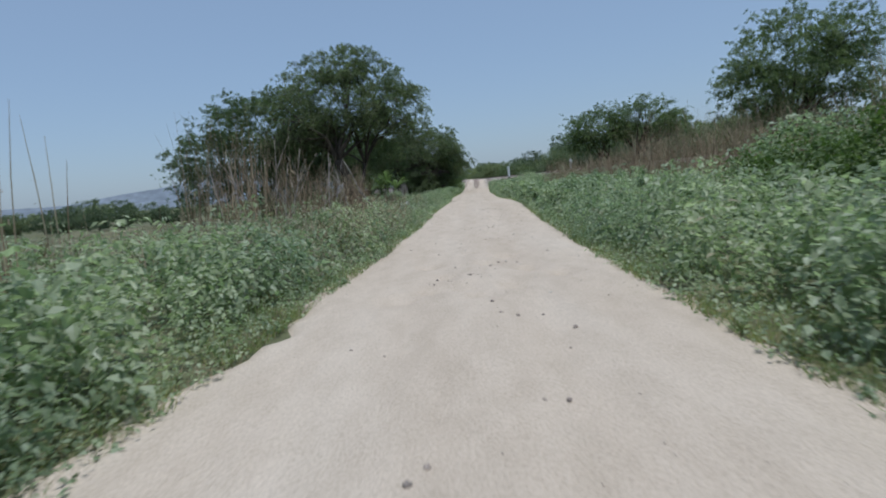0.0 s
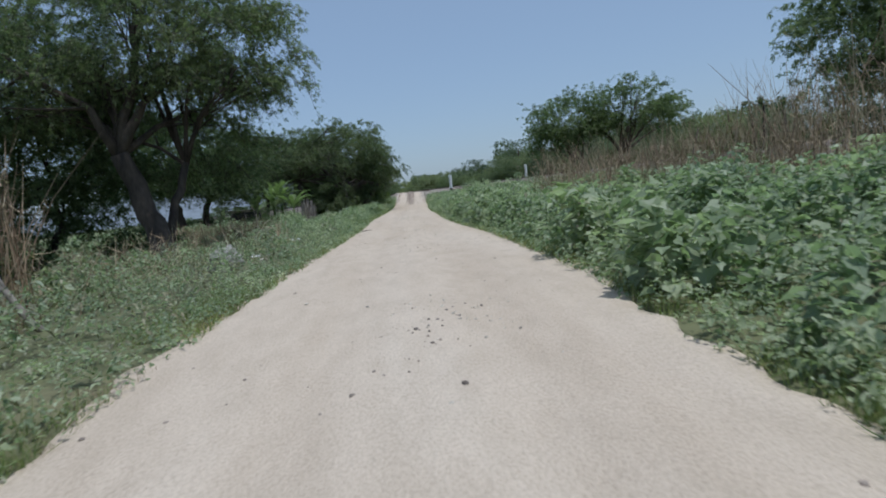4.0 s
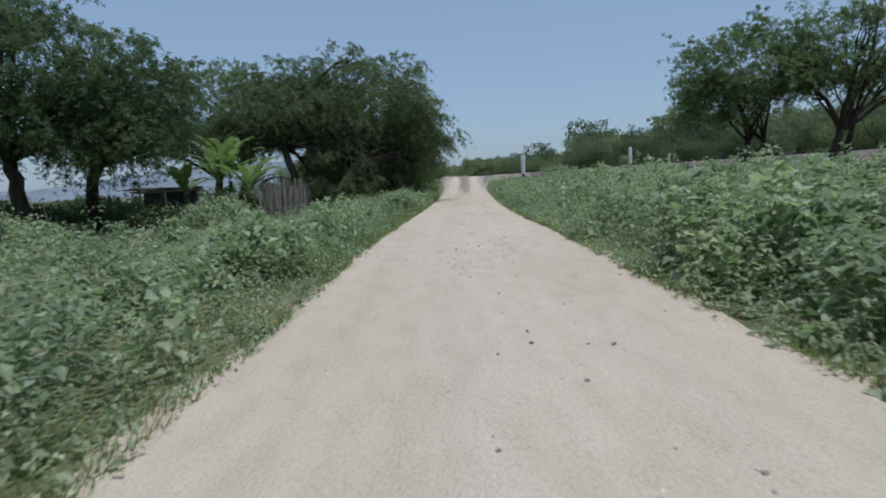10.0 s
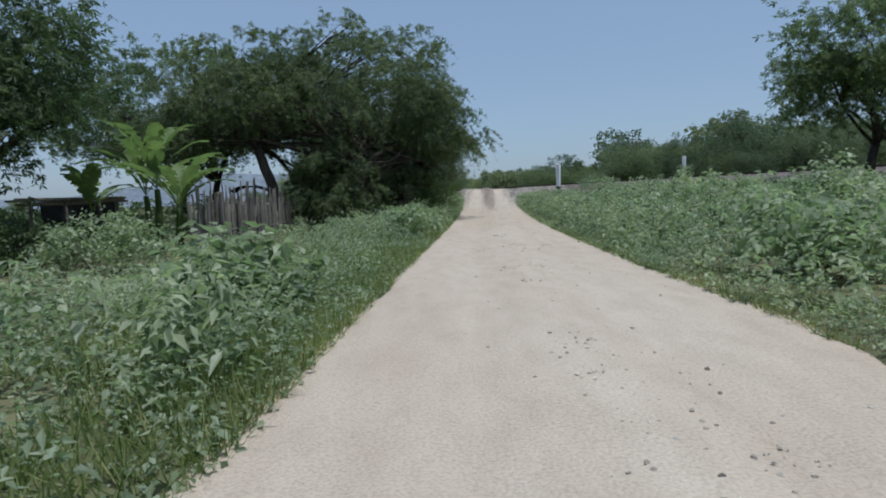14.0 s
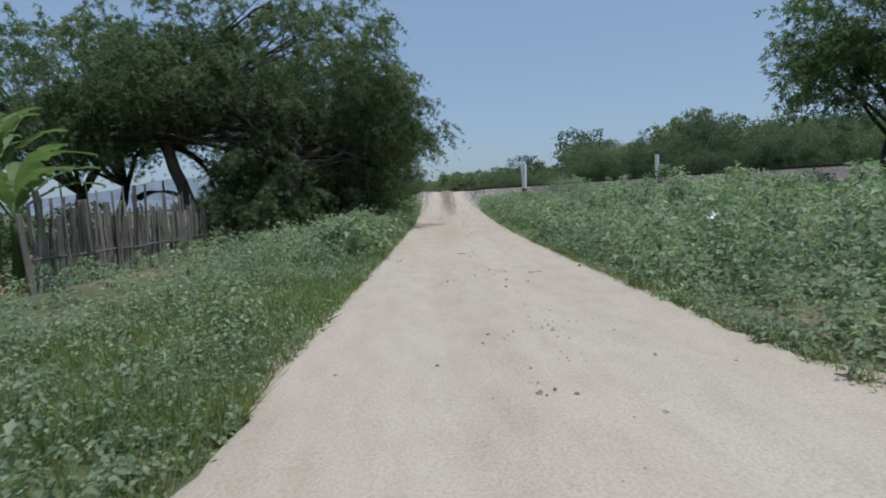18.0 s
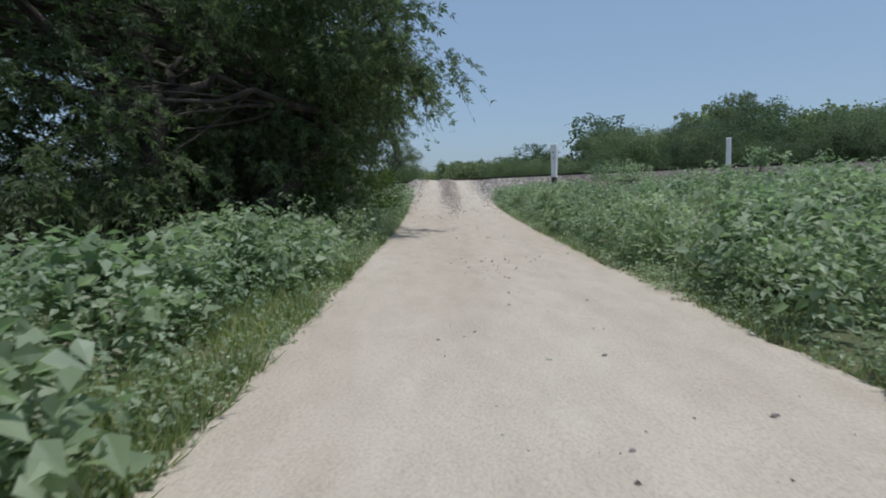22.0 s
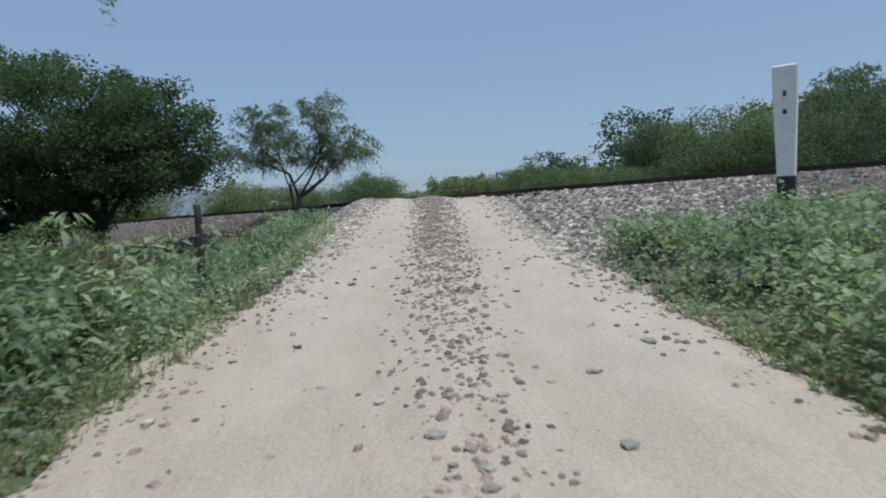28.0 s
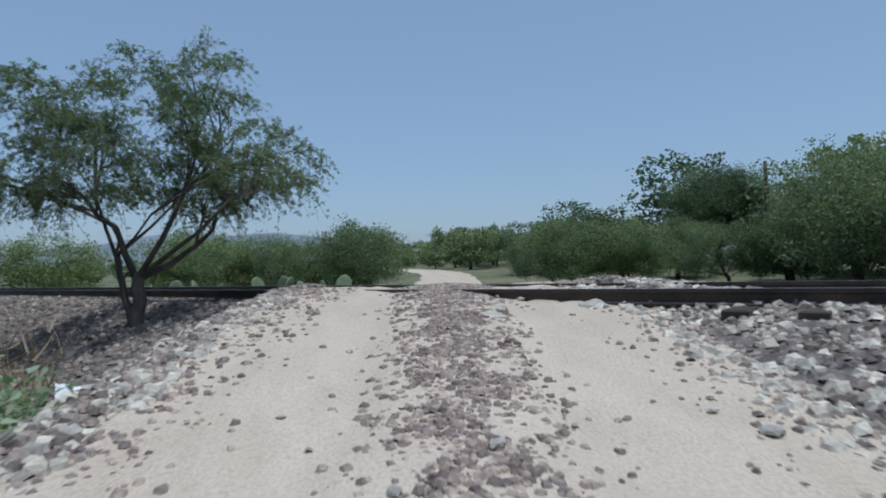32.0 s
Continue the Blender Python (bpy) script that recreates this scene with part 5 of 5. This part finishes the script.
for z in (0.7,):
    buf = Buf()
    buf.tube([(0.07, v - 86.5, z + 0.02 * math.sin(v * 2.1) + float(land(-5.2, v)) - origin.z) for v in np.linspace(80.8, 92.6, 14)], [0.03] * 14, 6)
    part("rail", buf.mesh("rail", M_WOOD), fence)


def banana(x, y, h, seed):
    rng = np.random.default_rng(seed)
    root = thing("banana_plant", "banana plant with torn arching green leaves", "plant", on(x, y), "banana plants")
    buf = Buf()
    stem = bend((0, 0, -0.1), (rng.normal(0, 0.15), rng.normal(0, 0.15), h * 0.42), (0.05, 0, 0), 7)
    buf.tube(stem, np.linspace(0.16, 0.09, 7), 8)
    part("stem", buf.mesh("stem", L_LIGHT, True), root)
    for k in range(11):
        a = k * 2.4 + rng.normal(0, 0.3)
        up, length, wide = rng.uniform(0.75, 1.45), h * rng.uniform(0.52, 0.85), rng.uniform(0.18, 0.28)
        s = np.linspace(0, 1, 31)
        run = length * (s * math.cos(up) + 0.25 * s * s)
        lift = length * (s * math.sin(up) * 1.15 - 0.5 * s ** 2.4)
        rib = stem[-1] + np.stack([np.cos(a) * run, np.sin(a) * run, lift], 1)
        half = wide * np.clip(np.sin(np.clip(s - 0.12, 0, 1) / 0.88 * np.pi), 0, 1) ** 0.6 + 0.02
        half = half * np.where(rng.random(31) < 0.38, 0.4, 1.0)
        side = np.array((-np.sin(a), np.cos(a), 0.0))
        left = rib + side * half[:, None] + (0, 0, 0.05) - np.array((0, 0, 1.0)) * (half ** 2)[:, None] * 0.8
        other = rib - side * half[:, None] + (0, 0, 0.05) - np.array((0, 0, 1.0)) * (half ** 2)[:, None] * 0.8
        i = np.arange(30)
        v = np.concatenate([left, rib, other])
        q = np.concatenate([np.stack([i, i + 31, i + 32, i + 1], 1), np.stack([i + 31, i + 62, i + 63, i + 32], 1)])
        part("leaf", mesh_of("leaf", v, [q], L_BANANA, True), root)


banana(-7.2, 82.9, 5.0, 1)
banana(-8.1, 84.3, 4.5, 2)
banana(-6.3, 82.2, 3.6, 3)
banana(-9.3, 83.2, 3.4, 4)

rack = thing("pole_rack", "rough rack of grey poles on forked posts", "rack", on(-10.7, 84.5))
pr = random.Random(23)
for x, y, h in ((-1.3, -0.6, 2.0), (1.3, 0.5, 1.8), (-1.2, 0.6, 1.9), (1.2, -0.6, 1.85), (0.1, -0.6, 1.8)):
    buf = Buf()
    buf.tube(bend((x, y, -0.2), (x + pr.gauss(0, 0.08), y, h), (0.05, 0, 0), 6), [0.07, 0.065, 0.06, 0.06, 0.055, 0.05], 7)
    part("post", buf.mesh("post", M_WOOD, True), rack)
for k in range(7):
    buf = Buf()
    dy, z = pr.uniform(-0.9, 0.9), 1.78 + 0.05 * k * pr.random()
    buf.tube(bend((-1.6, -0.7 + dy * 0.6, z + pr.gauss(0, 0.08)), (1.6, 0.3 + dy * 0.6, z + pr.gauss(0, 0.08)), (0, 0, pr.uniform(-0.06, 0.03)), 7), [0.04] * 7, 6)
    part("pole", buf.mesh("pole", M_PALE, True), rack)
buf = Buf()
buf.box((-1.3, 0.2, 0.1), (1.3, 0.26, 1.7), 1.0, 0.01)
part("back_panel", buf.mesh("back_panel", M_BLACK), rack, "dark sheeting behind the poles")

tarp = thing("shelter", "low shelter of dark green sheet on thin posts", "shelter", on(-7.6, 95.0))
g = np.linspace(-1, 1, 9)
X, Y = np.meshgrid(g * 1.0, g * 0.7)
Z = 2.35 - 0.28 * X ** 2 + 0.05 * np.sin(Y * 5 + X * 3)
top, low = np.stack([X, Y, Z], -1).reshape(-1, 3), np.stack([X, Y, Z - 0.02], -1).reshape(-1, 3)
i = np.arange(81).reshape(9, 9)
q = np.stack([i[:-1, :-1], i[:-1, 1:], i[1:, 1:], i[1:, :-1]], -1).reshape(-1, 4)
part("sheet", mesh_of("sheet", np.concatenate([top, low]), [np.concatenate([q, q[:, ::-1] + 81])], M_TARP, True), tarp)
for x, y, h in ((-0.95, -0.6, 2.3), (0.95, -0.6, 2.6), (-0.95, 0.6, 2.2), (0.95, 0.6, 2.3), (0.3, -0.65, 2.75)):
    buf = Buf()
    buf.tube(bend((x, y, -0.2), (x + 0.03, y, h), (0.03, 0, 0), 5), [0.05, 0.048, 0.046, 0.045, 0.04], 6)
    part("post", buf.mesh("post", M_BARK2, True), tarp)

# ---- rocks, litter and posts ----
ROCKS = [stone_mesh("rock", k, M_ROCK) for k in range(6)]
GREYS = [stone_mesh("stone", 20 + k, M_ROCK, 0.36) for k in range(4)]


def rock(x, y, size, label, category="rock", up=0.12, k=0, group=""):
    ob = part("rock", ROCKS[k % 6], None, label, Matrix.Translation(on(x, y, size * up)) @ pose(0, 0, 0, 0, 0, 57 * k) @ Matrix.Diagonal((size, size * 0.9, size, 1)))
    return tagged(ob, label, category, group)


bm = bmesh.new()         # a weathered boulder, lumpy at three scales
bmesh.ops.create_icosphere(bm, subdivisions=5, radius=0.5)
for v in bm.verts:
    d = v.co.normalized()
    lump = 1 + 0.42 * noise.noise(d * 1.5 + Vector((3, 1, 7))) + 0.2 * noise.noise(d * 3.6) + 0.07 * noise.noise(d * 11)
    v.co = Vector((d.x * 0.58, d.y * 0.5, d.z * 0.42)) * lump
    v.co.z = min(v.co.z, 0.34 + 0.1 * v.co.x)
boulder_me = bpy.data.meshes.new("boulder")
bm.to_mesh(boulder_me)
bm.free()
boulder_me.materials.append(M_BOULDER)
boulder_me.polygons.foreach_set("use_smooth", [True] * len(boulder_me.polygons))
tagged(part("boulder", boulder_me, None, "", Matrix.Translation(on(-2.4, 40.3, 0.2)) @ pose(0, 0, 0, 12, -16, 35) @ Matrix.Diagonal((0.68, 0.7, 0.95, 1))), "large pale boulder half hidden in weeds", "rock")
rock(10.46, 119.84, 0.5, "rounded grey boulder on the stone bank", k=2)
rock(-1.7, 41.4, 0.3, "pale stone in the weeds", k=3)
rr = random.Random(31)
for k in range(26):      # pale blocks where the ramp meets the rails and along its right foot
    if k < 11:
        x, y, s = 8.3 + rr.gauss(0, 0.6), 126.0 + rr.gauss(0, 0.3), rr.uniform(0.25, 0.5)
    else:
        x, y, s = 9.2 + rr.gauss(0, 0.9), 120.6 + rr.gauss(0, 1.6), rr.uniform(0.14, 0.34)
    rock(x, y, s, "pale limestone block at the rail crossing", k=k, up=0.15, group="limestone blocks")
for k in range(16):
    x, y = 3.4 + rr.gauss(0, 0.5), 126.0 + rr.gauss(0, 1.6)
    rock(x, y, rr.uniform(0.12, 0.3), "pale limestone block beside the ramp", k=k, group="limestone blocks")
for k in range(170):     # stones lying on the road
    y = rr.uniform(4, 112) if k < 90 else rr.uniform(106, 127)
    off = rr.gauss(0.1, 0.5) if rr.random() < 0.5 else rr.uniform(-1.9, 1.9)
    s = rr.uniform(0.03, 0.065) if k < 90 else rr.uniform(0.06, 0.16)
    x = float(road_x(y)) + off
    part("stone", GREYS[k % 4], road, at=Matrix.Translation((x, y, float(road_top(x, y)) + s * 0.1)) @ pose(0, 0, 0, 0, 0, rr.uniform(0, 360)) @ Matrix.Diagonal((s, s, s, 1)))


def litter(x, y, size, label, seed, dz=0.05):
    rng = np.random.default_rng(seed)
    g = np.linspace(-0.5, 0.5, 6)
    X, Y = np.meshgrid(g, g)
    Z = 0.12 * np.sin(X * 7 + seed) * np.cos(Y * 6) + rng.normal(0, 0.05, X.shape)
    i = np.arange(36).reshape(6, 6)
    q = np.stack([i[:-1, :-1], i[:-1, 1:], i[1:, 1:], i[1:, :-1]], -1).reshape(-1, 4)
    ob = part("litter", mesh_of("litter", np.stack([X, Y * 0.7, Z + 0.15], -1), [q], M_PAPER), None, "", Matrix.Translation(on(x, y, dz)) @ pose(0, 0, 0, 8, -6, 40 * seed) @ Matrix.Scale(size, 4))
    tagged(ob, label, "litter")


litter(7.6, 78.0, 0.34, "crumpled white bag caught on the weeds", 1, 0.85)
litter(-1.4, 45.7, 0.3, "crumpled white scrap in the verge weeds", 5, 0.3)
litter(-2.1, 42.5, 0.3, "crumpled white rag in the weeds", 2, 0.1)
litter(3.2, 125.6, 0.6, "torn white plastic sheet by the small tree", 3, 0.06)
litter(-0.9, 52.5, 0.3, "white scrap at the road edge", 4, 0.05)

for label, x, y, h, r in (("dark weathered wooden fence post in weeds", 1.0, 121.6, 1.62 - on(1.0, 121.6)[2], 0.085), ("dark crooked fence post among dry reeds", 14.6, 55.0, 1.9, 0.05), ("leaning grey dead pole above the weeds", 14.2, 50.5, 2.5, 0.04)):
    post = thing("fence_post", label, "post", on(x, y))
    buf = Buf()
    tilt = 0.9 if "leaning" in label else 0.04
    buf.tube(bend((0, 0, -0.2), (tilt, 0, h), (0.03, 0.02, 0), 7), r * np.array([1.05, 1, 1, 0.97, 0.95, 0.95, 0.9]), 8)
    part("pole", buf.mesh("pole", M_BARK2 if "leaning" in label else M_BARK, True), post)


# prickly pears and columns across the railway
def prickly_pear(x, y, size, seed):
    r = random.Random(seed)
    root = thing("prickly_pear", "grey-green prickly pear with flat oval pads", "cactus", on(x, y), "prickly pears")
    bm = bmesh.new()
    bmesh.ops.create_icosphere(bm, subdivisions=2, radius=0.5)
    for v in bm.verts:
        v.co = Vector((v.co.x * 0.75, v.co.y * 0.16, v.co.z + 0.45))
    me = bpy.data.meshes.new("pad")
    bm.to_mesh(me)
    bm.free()
    me.materials.append(L_CACTUS)
    for k in range(14):
        z = 0 if k < 5 else (0.36 if k < 10 else 0.72)
        part("pad", me, root, at=Matrix.Translation((r.gauss(0, 0.45) * size, r.gauss(0, 0.3) * size, z * size)) @ pose(0, 0, 0, r.gauss(0, 14), r.gauss(0, 26), r.uniform(0, 180)) @ Matrix.Scale(0.5 * size * r.uniform(0.8, 1.2), 4))


for x, y, r, h, seed in ((-13.0, 62.0, 1.8, 1.3, 131), (-16.5, 66.0, 2.2, 1.6, 132), (-19.5, 61.0, 2.4, 1.8, 133), (-12.0, 71.5, 1.6, 1.1, 134), (-21.0, 70.0, 2.6, 1.7, 135), (-15.0, 74.5, 1.8, 1.2, 136)):
    shrub("dusty low bush standing in the pasture", x, y, r, h, 2000, 0.15, seed, L_WEED)


prickly_pear(1.0, 141.5, 1.9, 1)
prickly_pear(3.6, 143.0, 1.5, 2)
prickly_pear(-4.0, 147.0, 1.6, 3)
for x, y, r, h, seed in ((-9.5, 92.0, 1.9, 2.0, 101), (-12.5, 90.0, 2.2, 1.7, 102), (-16.0, 88.0, 2.0, 1.5, 104), (-12.5, 49.0, 2.0, 1.8, 107), (-9.5, 55.0, 2.0, 1.6, 108), (-13.5, 86.5, 2.4, 2.4, 109), (-18.0, 90.0, 2.6, 2.6, 110), (-22.0, 86.0, 2.8, 2.4, 114), (-20.0, 95.0, 2.8, 3.0, 115), (-15.5, 82.0, 1.6, 1.5, 116), (-11.0, 88.4, 2.2, 2.7, 117), (-13.8, 92.5, 2.4, 2.8, 118), (-17.5, 82.5, 2.2, 2.0, 119), (-14.3, 85.0, 2.0, 1.9, 120), (-20.0, 83.5, 2.4, 2.2, 128)):
    shrub("dark shady bush under the mesquite trees", x, y, r, min(h, 1.7) if x < -12 else min(h, 1.9), 2400, 0.15, seed, L_DARK)
for x, y, r, h, seed in ((-4.2, 126.0, 1.7, 1.9, 111), (-7.0, 127.0, 2.0, 1.8, 112), (-2.4, 124.0, 1.3, 1.3, 113)):
    shrub("dark tangled bush below the rounded tree", x, y, r, h, 2600, 0.11, seed, L_TREE)


def board(x, y, lx, ly, turn, label):
    buf = Buf()
    buf.box((-lx / 2, -ly / 2, 0.0), (lx / 2, ly / 2, 0.012), 1.0, 0.004)
    ob = part("board", buf.mesh("board", M_WOOD), None, "", Matrix.Translation((x, y, float(road_top(x, y)) + 0.004)) @ pose(0, 0, 0, 0, 0, turn))
    tagged(ob, label, "litter")


board(4.7, 79.1, 0.24, 0.07, 8, "flat brown board scrap lying on the road")
board(3.75, 83.5, 0.17, 0.07, -12, "flat brown board scrap lying on the road")
stick = thing("broken_branch", "broken grey branch lying at the road edge", "branch", (0.75, 53.6, float(road_top(0.75, 53.6))))
buf = Buf()
buf.tube(bend((-0.24, -0.1, 0.03), (0.24, 0.1, 0.03), (0.02, -0.03, 0.01), 6), [0.022, 0.02, 0.019, 0.016, 0.012, 0.007], 6)
part("stem", buf.mesh("stem", M_BARK2, True), stick)
buf = Buf()
buf.tube(bend((0.02, 0.0, 0.03), (0.2, -0.1, 0.05), (0, 0.01, 0), 4), [0.01, 0.009, 0.007, 0.004], 5)
part("twig", buf.mesh("twig", M_BARK2, True), stick)


# yuccas and a bare trunk over the far scrub
def yucca(x, y, h, seed):
    rng = np.random.default_rng(seed)
    root = thing("yucca", "tall yucca with a dark spiky head above the scrub", "yucca", on(x, y), "yuccas")
    buf = Buf()
    buf.tube(bend((0, 0, -0.2), (rng.normal(0, 0.2), 0, h), (0.1, 0, 0), 6), np.linspace(0.2, 0.14, 6), 7)
    part("trunk", buf.mesh("trunk", M_BARK, True), root)
    buf, m = Buf(), 260
    strew(buf, BLADE, BLADE_Q, BLADE_T, np.tile((0.0, 0.0, h), (m, 1)) + rng.normal(0, 0.06, (m, 3)), rng.uniform(0, 6.28, m), rng.uniform(-0.9, 1.5, m), rng.normal(0, 0.3, m), rng.uniform(0.6, 0.95, m), 0.07)
    part("crown", buf.mesh("crown", L_DARK), root)


for k, (x, y, h) in enumerate(((43.4, 93.0, 4.5), (45.2, 94.0, 5.2), (46.6, 92.5, 4.4), (48.0, 94.0, 4.8))):
    yucca(x, y, h, 200 + k)
bare = thing("dead_tree", "bare dark trunk standing above the woods", "tree", on(32.8, 164.5))
buf = Buf()
buf.tube(bend((0, 0, -0.2), (0.1, 0, 8.6 - on(32.8, 164.5)[2]), (0.08, 0, 0), 7), np.linspace(0.24, 0.13, 7), 7)
part("trunk", buf.mesh("trunk", M_BARK, True), bare)
for x, y, r, h, seed in ((0.9, 83.6, 0.9, 1.0, 121), (0.4, 87.2, 1.0, 1.0, 122), (1.3, 91.0, 0.8, 0.9, 123), (-0.4, 69.5, 0.9, 0.9, 124), (-0.6, 62.0, 0.9, 0.9, 125), (7.6, 88.5, 1.0, 1.2, 126), (7.2, 71.0, 1.0, 1.1, 127)):
    shrub("broad-leaved bright green bush at the verge", x, y, r, h, 900, 0.17, seed, L_BROAD)
